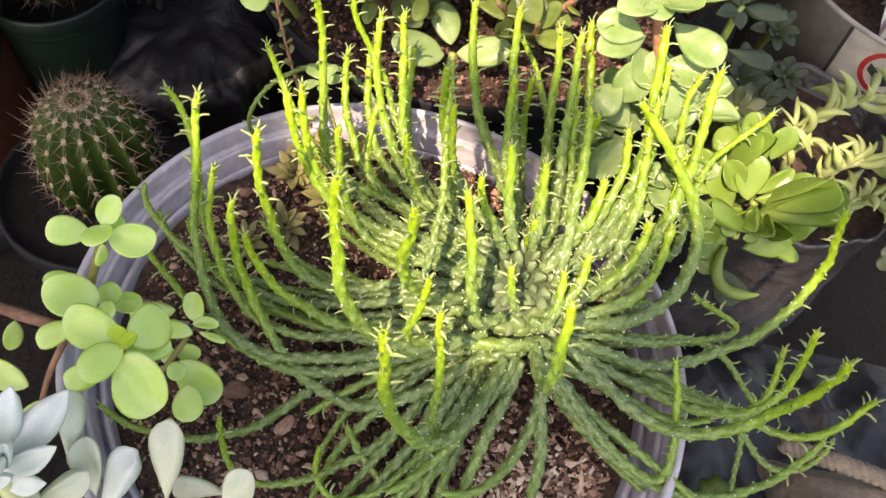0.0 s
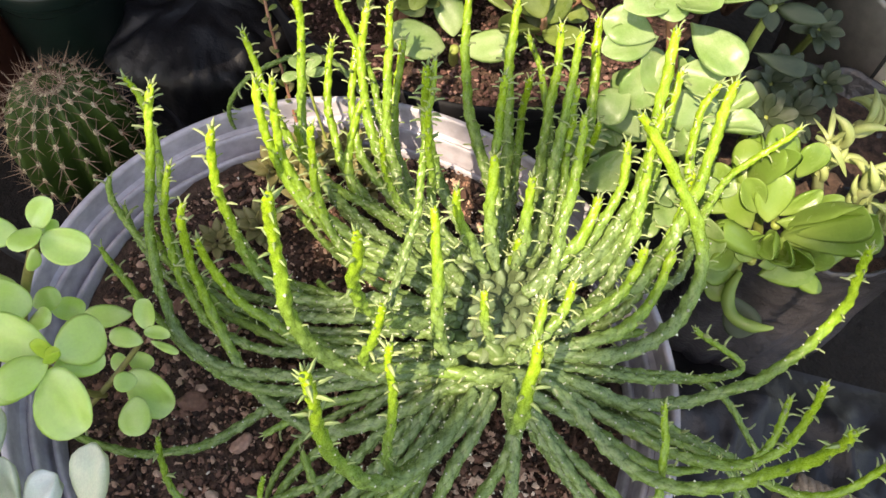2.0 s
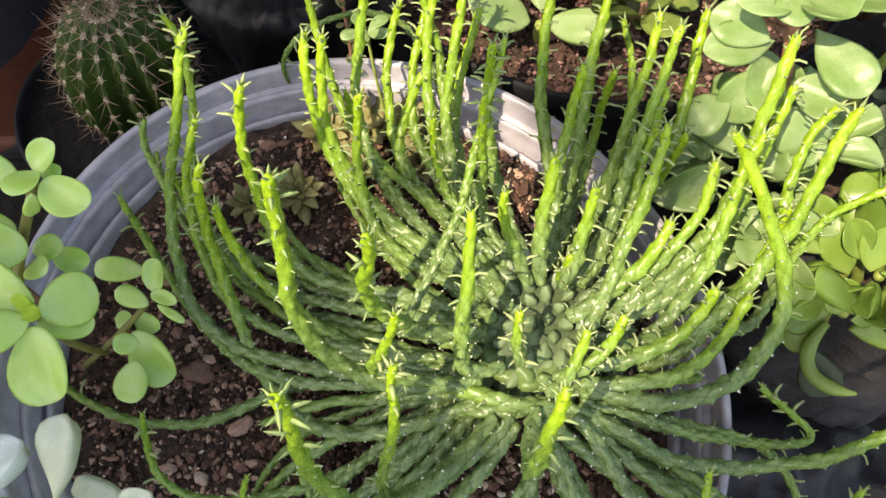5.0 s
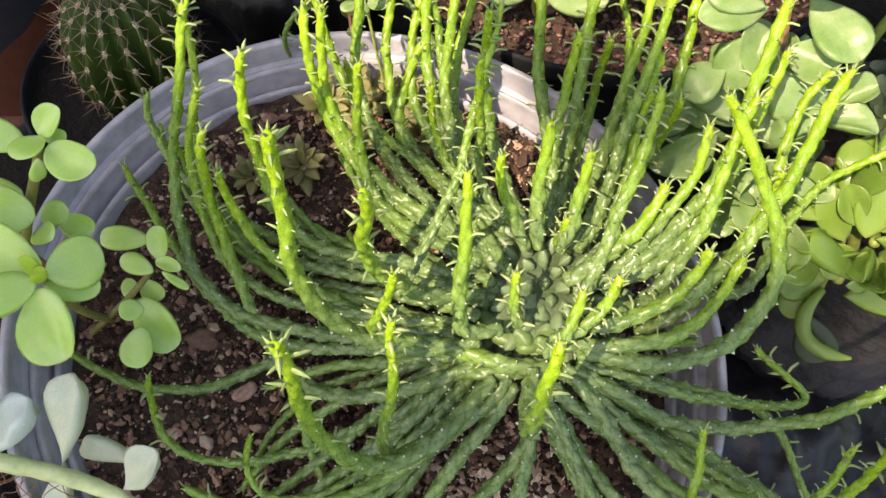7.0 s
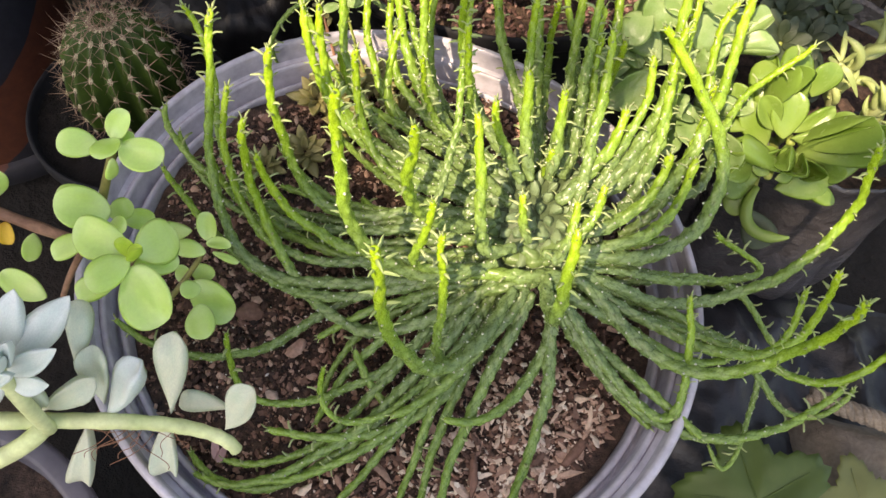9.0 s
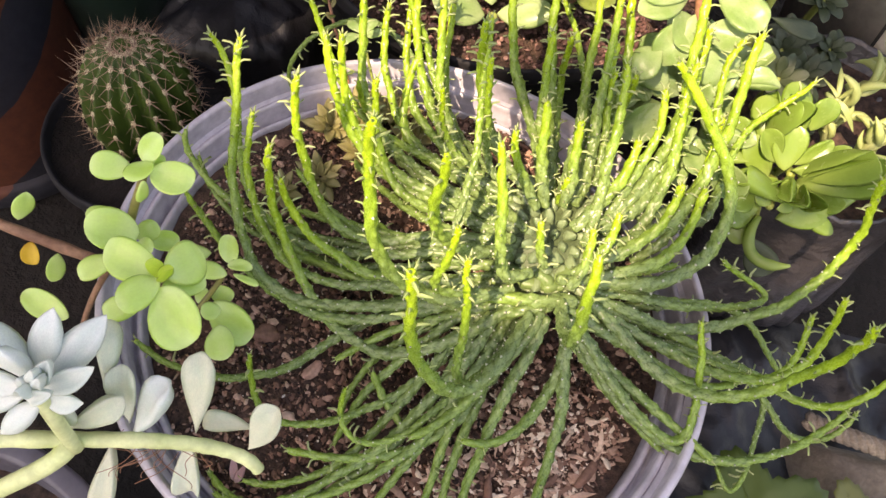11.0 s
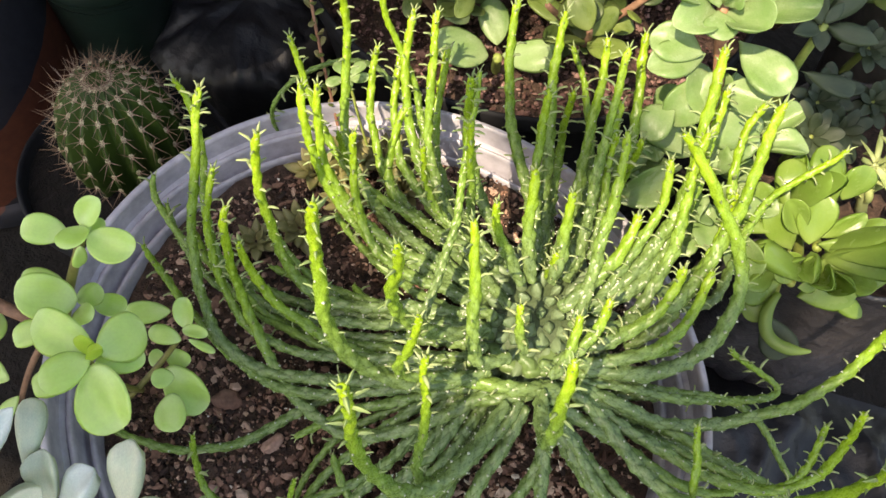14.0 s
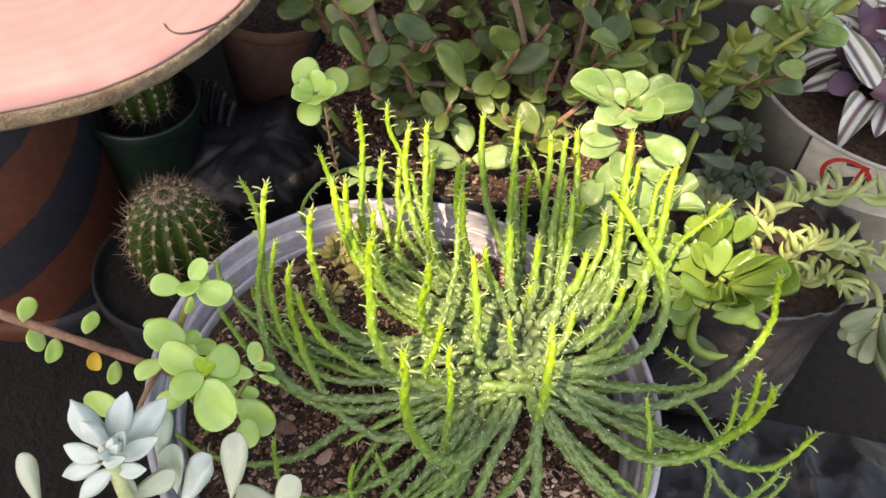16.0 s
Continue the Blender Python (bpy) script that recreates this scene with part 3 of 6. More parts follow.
# ---- the many-armed spurge ----
spurge = thing("medusa_spurge", V((62, 36, 177)), "many-armed green spurge with bright yellow-green tips in a tub", "succulent")
CROWN = Vector((62, 38, 205))


def dome_of(name, mat, sides=12, lift=0.55, lean=0.0, square=2.0, seed=0):
    """A low unit cushion on a rounded outline, its top pushed along y."""
    rings = ((0.92, -0.7), (1.0, 0.0), (0.80, 0.42), (0.46, 0.76), (0.15, 0.97))
    verts = []
    for r, z in rings:
        for j in range(sides):
            a = 2 * math.pi * j / sides
            k = r / (abs(math.cos(a)) ** square + abs(math.sin(a)) ** square) ** (1 / square)
            k *= 1 + 0.07 * math.sin(3 * a + seed * 1.7) + 0.05 * math.sin(5 * a + seed)
            verts.append((k * math.cos(a), k * math.sin(a) + lean * max(0, z), lift * z))
    verts.append((0, lean, lift))
    n = len(rings)
    faces = [(i * sides + j, i * sides + (j + 1) % sides, (i + 1) * sides + (j + 1) % sides, (i + 1) * sides + j) for i in range(n - 1) for j in range(sides)]
    faces += [((n - 1) * sides + j, (n - 1) * sides + (j + 1) % sides, n * sides) for j in range(sides)]
    return mesh_of(name, verts, faces, mat)


def crown():
    """The swollen head: a low dome set with blunt overlapping knobs in spirals, and flattened old segments at its front."""
    bm = bmesh.new()
    bmesh.ops.create_uvsphere(bm, u_segments=40, v_segments=20, radius=1.0)
    for v in bm.verts:
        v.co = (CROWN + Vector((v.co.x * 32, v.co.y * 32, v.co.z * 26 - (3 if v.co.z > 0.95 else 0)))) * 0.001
    head = part("crown", bm, CROWN_GAP, spurge, "grey-green knobbed crown")
    shapes = [dome_of("knob", KNOB, 12, 1.0, 0.30, 1.25, k) for k in range(4)]
    rnd = random.Random(11)
    count = 118
    for k in range(count):
        d = math.sqrt((k + 0.6) / count)
        a = k * 2.39996
        el = math.pi / 2 * (1 - d * 0.88)
        n = Vector((math.cos(a) * math.cos(el), math.sin(a) * math.cos(el), math.sin(el)))
        p = CROWN + Vector((n.x * 32, n.y * 32, n.z * 26))
        s = (2.3 + 2.1 * d) * rnd.uniform(0.85, 1.2)
        out = Vector((math.cos(a), math.sin(a), -0.4 * d))
        m = frame_at(p * 0.001, out - n * out.dot(n), n) @ pose(0, 0, 0, rnd.uniform(-4, 14), rnd.uniform(-9, 9), rnd.uniform(-16, 16)) @ Matrix.Diagonal((s * 0.00098, s * 0.00122, s * rnd.uniform(0.0011, 0.0019), 1))
        part("knob", shapes[k % 4], None, head, m=m)
    pads = [dome_of("old_segment", OLD_SEGMENT, 14, 0.42, 0.35, 1.3, k) for k in range(3)]
    for k in range(15):
        a = radians(-172 + 118 * (k + 0.5) / 15 + rnd.uniform(-5, 5))
        n = Vector((math.cos(a), math.sin(a), rnd.uniform(0.35, 1.1))).normalized()
        p = CROWN + Vector((n.x * 33, n.y * 33, n.z * 27))
        wide = rnd.uniform(4.2, 7.0)
        m = frame_at(p * 0.001, Vector((n.x, n.y, 0.25 + rnd.uniform(-0.2, 0.3))), Vector((rnd.uniform(-0.35, 0.35), -0.35, 0.9))) @ pose(0, 0, 0, 0, rnd.uniform(-22, 22), rnd.uniform(-35, 35)) @ Matrix.Diagonal((wide * 0.001, wide * rnd.uniform(0.8, 1.3) * 0.001, wide * 0.001, 1))
        part("old_segment", pads[k % 3], None, head, "flattened pale green old segment", m)
    m = frame_at(V((66, -1, 224)), Vector((0.1, 0.8, 0.5)), Vector((0, -0.5, 0.85))) @ Matrix.Diagonal((0.0045, 0.0026, 0.0026, 1))
    part("old_segment", dome_of("old_segment", OLD_RIM, 14, 0.4, 0.2, 1.6, 3), None, head, "dry yellowish old segment", m)


crown()
STEMS = [0]
SMALL_V = np.array([(0.5 * w * x, s, z - 0.26 * s * s) for s, w, z in ((0.0, 0.8, 0.0), (0.45, 1.0, 0.06), (1.0, 0.08, 0.0)) for x, z in ((-1, z), (0, z + 0.12), (1, z), (0, z - 0.08))])
SMALL_F = [(4 * i + j, 4 * i + (j + 1) % 4, 4 * i + 4 + (j + 1) % 4, 4 * i + 4 + j) for i in range(2) for j in range(4)] + [(3, 2, 1, 0), (8, 9, 10, 11)]
NEEDLE = mesh_of("leaflet", SMALL_V, SMALL_F, LEAFLET)


def stem(thick, *handles):
    """One arm, from the crown to its tip, along a Bezier curve in millimetres: set with spirals of long knobs parted by grooves, scarred below, with narrow leaflets above."""
    STEMS[0] += 1
    near = handles[-1][2] > 292
    youth = max(0.0, min(1.0, (handles[-1][2] - 205) / 50))
    rnd = random.Random(100 + STEMS[0])
    fine = bezier(handles, 300)
    run = np.r_[0, np.cumsum(np.linalg.norm(np.diff(fine, axis=0), axis=1))]
    length = run[-1]
    n = max(20, int(length / 0.6))
    sides = 26
    at = np.linspace(0, length, n)
    c = np.stack([np.interp(at, run, fine[:, k]) for k in range(3)], 1)
    wave = np.stack([np.sin(at / w + rnd.uniform(0, 6)) for w in (9.0, 11.0, 10.0)], 1) * 0.5
    wave += np.stack([np.sin(at / w + rnd.uniform(0, 6)) for w in (4.1, 4.7, 5.3)], 1) * 0.22
    c = c + wave * np.minimum(1, at / 15)[:, None]
    s = at / length
    base = thick * np.interp(s, (0, 0.15, 0.5, 0.85, 0.97, 1), (2.5, 3.1, 2.8, 2.1, 1.85, 1.1))
    base = base * (1 + 0.05 * np.sin(at / 6.3 + rnd.uniform(0, 6)))
    t, u, v = frames_along(c)
    a = np.arange(sides) * 2 * np.pi / sides
    sites, pos, ang = [], -3.0, rnd.uniform(0, 6.28)
    while pos < length + 2:
        sites.append((pos, ang % (2 * math.pi)))
        pos += 1.95 * thick * rnd.uniform(0.8, 1.2)
        ang += 2.39996 + rnd.uniform(-0.22, 0.22)
    sp, sa = np.array(sites).T
    first = np.full((n, sides), 9.0)
    second = first.copy()
    knob = np.zeros((n, sides))
    for p, g, big in zip(sp, sa, np.random.RandomState(STEMS[0]).uniform(0.6, 1.3, len(sp))):
        lo, hi = np.searchsorted(at, (p - 9, p + 9))
        if hi <= lo:
            continue
        dth = ((a[None] - g + np.pi) % (2 * np.pi) - np.pi) * base[lo:hi, None]
        ds = at[lo:hi, None] - p
        d = np.sqrt((dth / 1.0) ** 2 + (ds * 0.60) ** 2)
        second[lo:hi] = np.minimum(second[lo:hi], np.maximum(first[lo:hi], d))
        first[lo:hi] = np.minimum(first[lo:hi], d)
        knob[lo:hi] = np.maximum(knob[lo:hi], big * np.exp(-((dth / 1.05) ** 2) - (np.where(ds > 0.6, ds - 0.6, (ds - 0.6) * 0.40) / 1.0) ** 2))
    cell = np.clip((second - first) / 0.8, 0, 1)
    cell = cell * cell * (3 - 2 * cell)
    young = np.clip((s - 0.35) / 0.4, 0, 1)[:, None]
    r = base[:, None] * (0.76 + 0.08 * young + (0.19 - 0.11 * young) * cell) + (0.85 - 0.30 * young) * thick * knob
    verts, faces = tube_data(c, r, sides)
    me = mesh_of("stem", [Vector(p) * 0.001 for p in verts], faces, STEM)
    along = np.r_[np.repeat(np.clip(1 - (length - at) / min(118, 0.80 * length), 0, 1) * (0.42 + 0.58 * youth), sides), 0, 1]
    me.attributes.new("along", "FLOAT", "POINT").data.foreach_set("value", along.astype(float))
    me.attributes.new("groove_shade", "FLOAT", "POINT").data.foreach_set("value", np.r_[cell.ravel(), 1, 1].astype(float))
    flat = np.stack([np.cos(a)[None] * base[:, None], np.sin(a)[None] * base[:, None], np.repeat(at[:, None] * 0.55, sides, 1)], -1).reshape(-1, 3) + STEMS[0] * 50.0
    me.attributes.new("skin", "FLOAT_VECTOR", "POINT").data.foreach_set("vector", np.vstack([flat, flat[:1], flat[-1:]]).astype(np.float32).ravel())
    sites = [(p, g) for p, g in sites if 1 < p < length - 1]
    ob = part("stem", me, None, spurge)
    dv, df, lv, lf = [], [], [], []

    def needle(foot, d, up, size):
        m = frame_at(foot, d, up)
        if near:
            part("leaflet", NEEDLE, None, ob, m=Matrix.Translation(m.translation * 0.001) @ m.to_3x3().to_4x4() @ Matrix.Diagonal((size * 0.00035, size * 0.001, size * 0.001, 1)))
            return
        b = len(lv)
        for p in SMALL_V:
            lv.append((m @ Vector((p[0] * size * 0.35, p[1] * size, p[2] * size))) * 0.001)
        lf.extend(tuple(b + i for i in face) for face in SMALL_F)

    for k in range(int(4 + 4 * youth)):
        g = k * 2.39996
        out = Vector(np.cos(g) * u[-1] + np.sin(g) * v[-1])
        ahead = Vector(t[-1])
        needle(Vector(c[-1]) - ahead * (0.9 * k) + out * float(base[-1]) * 0.75, ahead * 1.2 + out * (0.10 + 0.09 * k), -out + ahead * 0.3, rnd.uniform(2.8, 4.8) * min(1.0, thick + 0.1) * (0.7 + 0.3 * youth))
    for pos, ang in sites:
        f = pos / length
        k = min(n - 1, int(round(pos / length * (n - 1))))
        out = Vector(np.cos(ang) * u[k] + np.sin(ang) * v[k])
        q = Vector(c[k]) + out * float(r[k, int(round(ang / (2 * math.pi) * sides)) % sides])
        left = length - pos
        if 3 < left < 34 + 44 * youth and rnd.random() < 0.24 + 0.26 * youth:
            needle(q - out * 0.6, out * 0.85 + Vector(t[k]) * rnd.uniform(0.2, 0.75) + Vector((0, 0, rnd.uniform(-0.2, 0.2))), Vector(t[k]) - out * 0.5, rnd.uniform(3.0, 6.2) * (1.0 if left < 38 else 0.75))
        elif left > 34 and rnd.random() < 0.72:
            b = len(dv)
            w = 0.62 * thick * rnd.uniform(0.7, 1.35)
            x, y = Vector(t[k]), out.cross(Vector(t[k]))
            for p in (x, y, -x, -y):
                dv.append((q + p * w) * 0.001)
            dv.append((q + out * w * 1.3) * 0.001)
            df += [(b, b + 1, b + 4), (b + 1, b + 2, b + 4), (b + 2, b + 3, b + 4), (b + 3, b, b + 4), (b + 3, b + 2, b + 1, b)]
    if lv:
        tagged(part("leaflets", mesh_of("leaflets", lv, lf, LEAFLET), None, ob, "narrow pale green leaflets"), kind="stuff")
    if dv:
        tagged(part("leaf_scars", mesh_of("leaf_scars", dv, df, SCAR), None, ob, "white leaf scars"), kind="stuff")


stem(0.95, (46, 1, 222), (6, -13, 209), (-2, -6, 208), (-124, -80, 153), (-84, 39, 232), (-96, 25, 259), (-95, 56, 290))
stem(0.80, (27, 17, 225), (-15, 12, 209), (9, 5, 211), (-153, -1, 162), (-67, 15, 225), (-106, 68, 246), (-115, 67, 274))
stem(0.80, (37, 4, 225), (5, -2, 214), (-27, -10, 195), (-86, -27, 174), (-88, 22, 244), (-86, 36, 264))
stem(1.00, (50, -7, 222), (33, -22, 211), (-30, -96, 178), (-58, 29, 173), (-75, -6, 240), (-71, 18, 270))
stem(0.95, (43, 3, 224), (12, -9, 213), (-25, -1, 182), (-61, 5, 219), (-67, 12, 252))
stem(0.85, (29, 23, 225), (-21, 15, 200), (-31, 11, 192), (-128, 17, 188), (-133, 51, 215))
stem(0.85, (47, -2, 222), (12, -18, 215), (9, 6, 190), (-62, -86, 201), (-68, 13, 192), (-100, -7, 192), (-115, 10, 225))
stem(0.95, (34, 24, 226), (12, 21, 217), (-24, 26, 219), (-60, -5, 141), (-57, 39, 271), (-68, 30, 255), (-65, 42, 289))
stem(1.10, (48, 0, 226), (-14, -45, 230), (-23, -5, 281), (-18, -8, 339))
stem(1.05, (59, -11, 224), (50, -24, 226), (46, -101, 228), (9, -48, 218), (7, -62, 296), (10, -57, 294), (8, -55, 326))
stem(0.75, (59, -13, 222), (59, -12, 221), (18, -102, 229), (34, -43, 194), (32, -26, 280), (26, -35, 265), (26, -26, 291))
stem(1.00, (42, 14, 236), (21, -6, 252), (-4, -9, 257), (11, -7, 307), (9, -9, 328))
stem(0.80, (46, -1, 226), (42, -5, 228), (-6, -32, 240), (15, -16, 241), (19, -13, 273), (18, -11, 286))
stem(0.95, (54, 5, 236), (33, -14, 245), (47, -4, 238), (28, 19, 285), (33, 16, 276), (27, 27, 296))
stem(0.85, (51, 38, 238), (41, 45, 249), (33, 43, 264), (33, 49, 279))
stem(0.80, (60, 9, 236), (56, 11, 244), (54, 14, 251), (52, 18, 259))
stem(0.85, (73, 3, 234), (78, 9, 243), (78, 14, 248), (77, 23, 256))
stem(1.10, (71, -2, 228), (74, -7, 227), (79, -62, 240), (76, -4, 241), (78, -32, 278), (75, -21, 277), (74, -13, 293))
stem(0.90, (73, 9, 236), (84, 13, 244), (86, 26, 247), (87, 32, 259))
stem(1.00, (55, 42, 236), (48, 50, 250), (45, 61, 264), (43, 69, 279))
stem(0.95, (63, 43, 238), (64, 51, 250), (62, 59, 261), (61, 66, 274))
stem(1.10, (70, 33, 236), (80, 45, 244), (89, 56, 251), (90, 72, 262))
stem(0.90, (56, 51, 232), (46, 86, 231), (40, 98, 249), (39, 110, 281))
stem(1.05, (67, 49, 234), (74, 83, 236), (71, 95, 255), (70, 118, 276))
stem(1.05, (69, 49, 233), (84, 93, 233), (85, 128, 245), (74, 163, 275))
stem(0.95, (62, 49, 232), (66, 93, 233), (63, 119, 247), (58, 144, 283))
stem(1.10, (80, 39, 234), (118, 76, 242), (106, 100, 276), (102, 128, 311))
stem(1.00, (83, 37, 234), (117, 63, 240), (112, 103, 257), (114, 136, 280))
stem(1.15, (87, 13, 228), (115, 20, 226), (134, 11, 219), (188, 98, 222), (116, 61, 273), (119, 90, 277), (95, 90, 299))
stem(1.10, (84, 26, 234), (142, 59, 232), (126, 85, 261), (131, 114, 304))
stem(0.65, (14, 1, 236), (21, 40, 247), (14, 71, 263), (9, 102, 289))
stem(1.00, (39, 48, 225), (7, 85, 195), (-17, 103, 217), (-13, 142, 253))
stem(0.95, (36, 50, 224), (-11, 88, 201), (-14, 106, 239), (-19, 138, 280))
stem(1.00, (40, 46, 224), (-4, 91, 194), (-31, 100, 227), (-32, 143, 271))
stem(0.90, (35, 41, 224), (-10, 81, 203), (-44, 83, 202), (-47, 133, 253))
stem(1.00, (56, 54, 228), (44, 108, 213), (13, 119, 246), (15, 152, 285))
stem(1.00, (57, 53, 230), (51, 101, 224), (39, 126, 249), (36, 151, 286))
stem(0.80, (65, 63, 228), (70, 108, 221), (73, 142, 218), (43, 177, 240))
stem(1.00, (36, 31, 225), (8, 40, 213), (-43, 67, 177), (-62, 62, 246), (-65, 86, 270))
stem(0.95, (38, 35, 225), (-21, 59, 204), (-51, 57, 204), (-59, 86, 272))
stem(0.90, (36, 28, 225), (10, 39, 222), (-28, 37, 182), (-42, 72, 234), (-38, 78, 258))
stem(1.00, (40, 44, 225), (9, 66, 209), (-42, 75, 195), (-25, 112, 238))
stem(0.80, (33, 34, 224), (-23, 70, 211), (-57, 88, 191), (-84, 117, 262))
stem(0.60, (39, 50, 222), (15, 92, 215), (-8, 57, 219), (-41, 201, 166), (-46, 179, 255), (-106, 97, 244), (-98, 112, 190))
stem(0.95, (38, 38, 225), (13, 46, 220), (-42, 82, 172), (-68, 75, 233), (-47, 131, 253), (-62, 124, 292))
stem(0.75, (42, 50, 224), (20, 74, 218), (-16, 80, 177), (-8, 142, 250), (-44, 125, 252), (-46, 140, 288))
stem(0.95, (86, 6, 224), (127, 9, 210), (138, -12, 196), (224, 54, 218), (198, 54, 251), (191, 61, 290))
stem(0.85, (86, 4, 222), (110, 2, 209), (178, -34, 204), (200, 0, 211), (187, 14, 262))
stem(0.75, (86, 4, 212), (104, 2, 210), (136, -6, 199), (128, 16, 219), (198, -46, 197), (183, 6, 222), (183, 14, 240))
stem(1.00, (85, 3, 223), (112, 1, 212), (140, -70, 207), (182, -6, 226), (183, -21, 269), (179, -20, 300))
stem(0.85, (87, 6, 204), (112, 9, 202), (136, -25, 188), (172, 66, 218), (193, -65, 175), (216, -4, 215), (225, -3, 240))
stem(0.70, (84, 8, 198), (126, 10, 204), (80, -22, 201), (271, 42, 218), (129, -41, 183), (220, -37, 170), (225, -8, 200))
stem(0.90, (74, -7, 222), (97, -14, 203), (133, -64, 183), (145, -61, 203), (209, -35, 187), (215, -12, 210))
stem(0.80, (83, -10, 220), (87, -12, 215), (181, -100, 165), (137, -11, 218), (134, 0, 238))
stem(0.55, (82, 0, 206), (122, 0, 204), (89, 0, 218), (239, -14, 180), (167, 55, 225), (192, -93, 158), (165, -45, 180))
stem(0.75, (78, 4, 204), (100, 12, 207), (105, 12, 222), (152, 23, 190), (152, 49, 232), (178, 14, 192), (193, 6, 190))
stem(0.70, (86, 9, 223), (107, 12, 219), (141, 32, 211), (101, -9, 219), (243, 60, 189), (163, 39, 209), (148, 44, 222))
stem(1.05, (83, 14, 230), (111, 21, 228), (127, 38, 234), (127, 63, 250))
stem(1.00, (79, 19, 236), (99, 22, 238), (114, 42, 245), (112, 54, 262))
stem(1.00, (85, 12, 224), (112, 22, 214), (139, 18, 207), (166, 32, 205))
stem(1.00, (82, 5, 224), (114, 7, 208), (145, 6, 202), (179, -5, 200))
stem(1.00, (79, -7, 218), (80, -26, 203), (83, -36, 185), (61, -71, 195), (42, -69, 200))
stem(1.00, (76, -8, 218), (86, -27, 197), (88, -71, 181), (75, -98, 188))
stem(1.00, (67, -8, 220), (59, -39, 200), (47, -66, 190), (48, -105, 190))
stem(1.00, (64, -7, 222), (54, -33, 211), (40, -53, 197), (18, -74, 200))
stem(0.95, (74, -6, 220), (94, -16, 200), (107, -33, 191), (135, -46, 190))
stem(1.00, (77, -7, 222), (101, -20, 203), (128, -31, 197), (156, -49, 200))
stem(1.00, (75, -3, 223), (93, -3, 214), (126, -9, 205), (135, -25, 203), (164, -10, 205))
stem(0.95, (58, -6, 206), (47, -53, 187), (25, -91, 190), (-34, -90, 193))
stem(0.90, (52, -6, 214), (35, -48, 197), (23, -95, 187), (-29, -111, 188))
stem(0.90, (46, -4, 217), (34, -47, 200), (13, -63, 191), (-15, -126, 186), (-60, -115, 187))
stem(0.85, (44, -3, 222), (20, -20, 211), (-58, 15, 173), (-13, -87, 193), (-94, -66, 170), (-119, -58, 194))
stem(0.70, (42, -2, 207), (19, -37, 199), (39, -28, 195), (-38, -110, 192), (-54, -82, 177), (-58, -62, 225))
stem(0.60, (50, -4, 200), (45, -23, 203), (33, -53, 199), (42, -39, 209), (2, -114, 184), (-19, -76, 194), (-14, -66, 222))
stem(0.90, (55, -5, 198), (42, -36, 191), (35, -104, 185), (-7, -46, 196))
stem(1.00, (44, 9, 228), (19, 12, 215), (-3, 13, 205), (-25, 32, 200))
stem(0.90, (45, 4, 226), (18, 5, 211), (-11, 1, 202), (-41, 4, 195))
stem(0.95, (49, 0, 224), (11, -9, 208), (-28, -6, 198), (-68, 8, 196))
stem(0.95, (37, 16, 228), (4, 22, 210), (-29, 25, 198), (-67, 31, 196))
stem(0.90, (49, -2, 223), (19, -7, 210), (-14, -9, 200), (-44, -24, 192))
stem(0.90, (53, -4, 222), (23, -11, 209), (-2, -21, 198), (-26, -43, 192))
stem(0.90, (44, 23, 230), (18, 33, 214), (-2, 53, 204), (-22, 76, 196))
stem(0.90, (42, 17, 229), (10, 29, 210), (-18, 44, 198), (-48, 69, 195))
stem(0.95, (48, 29, 232), (27, 48, 223), (15, 71, 209), (-4, 93, 200))
stem(0.90, (68, 9, 228), (90, 16, 223), (108, 29, 215), (127, 42, 212))
stem(0.95, (70, 2, 224), (88, 6, 214), (106, 14, 207), (124, 22, 200))
stem(0.85, (38, 44, 224), (-3, 83, 201), (-41, 94, 218), (-34, 142, 255))
stem(0.90, (50, -7, 212), (39, -39, 203), (32, -70, 184), (30, -106, 184))
stem(0.90, (53, -6, 208), (46, -38, 198), (39, -71, 186), (38, -106, 184))
stem(0.90, (46, -6, 213), (29, -40, 200), (27, -80, 183), (2, -113, 184))
stem(0.85, (43, -5, 212), (22, -48, 201), (24, -68, 181), (-22, -143, 182), (-66, -107, 186))
stem(0.80, (41, -5, 214), (15, -32, 196), (15, -59, 194), (-11, -109, 182), (-50, -107, 187))
stem(0.85, (40, -4, 215), (16, -23, 204), (-11, -47, 190), (-16, -82, 187))
stem(0.75, (38, -1, 214), (17, -19, 204), (-18, -31, 186), (-17, -67, 185))
stem(0.80, (40, 7, 222), (10, -5, 204), (-49, -1, 175), (-76, 13, 214))
stem(0.75, (36, 12, 222), (-11, 9, 201), (-35, -3, 191), (-106, 10, 177), (-124, 42, 206))
stem(0.70, (38, 10, 222), (-10, 23, 207), (-18, -24, 183), (-105, 20, 177), (-102, 30, 224))
stem(0.75, (33, 18, 224), (1, 10, 190), (-43, 24, 198), (-72, 44, 212))
stem(0.90, (101, 56, 226), (136, 75, 208), (143, 85, 259), (117, 124, 252), (132, 138, 276))
stem(0.85, (72, 56, 233), (71, 75, 260), (66, 109, 271), (67, 127, 298))
stem(0.75, (113, 56, 222), (166, 53, 234), (121, 126, 211), (163, 125, 241), (179, 146, 252))
stem(0.70, (77, 61, 236), (79, 73, 250), (70, 94, 256), (73, 99, 275))
stem(0.95, (77, 28, 232), (80, 50, 250), (78, 72, 269), (75, 91, 290))
stem(0.90, (86, 38, 230), (88, 58, 244), (103, 77, 259), (96, 91, 280))
stem(0.95, (95, 33, 226), (116, 59, 237), (106, 79, 268), (106, 103, 288))
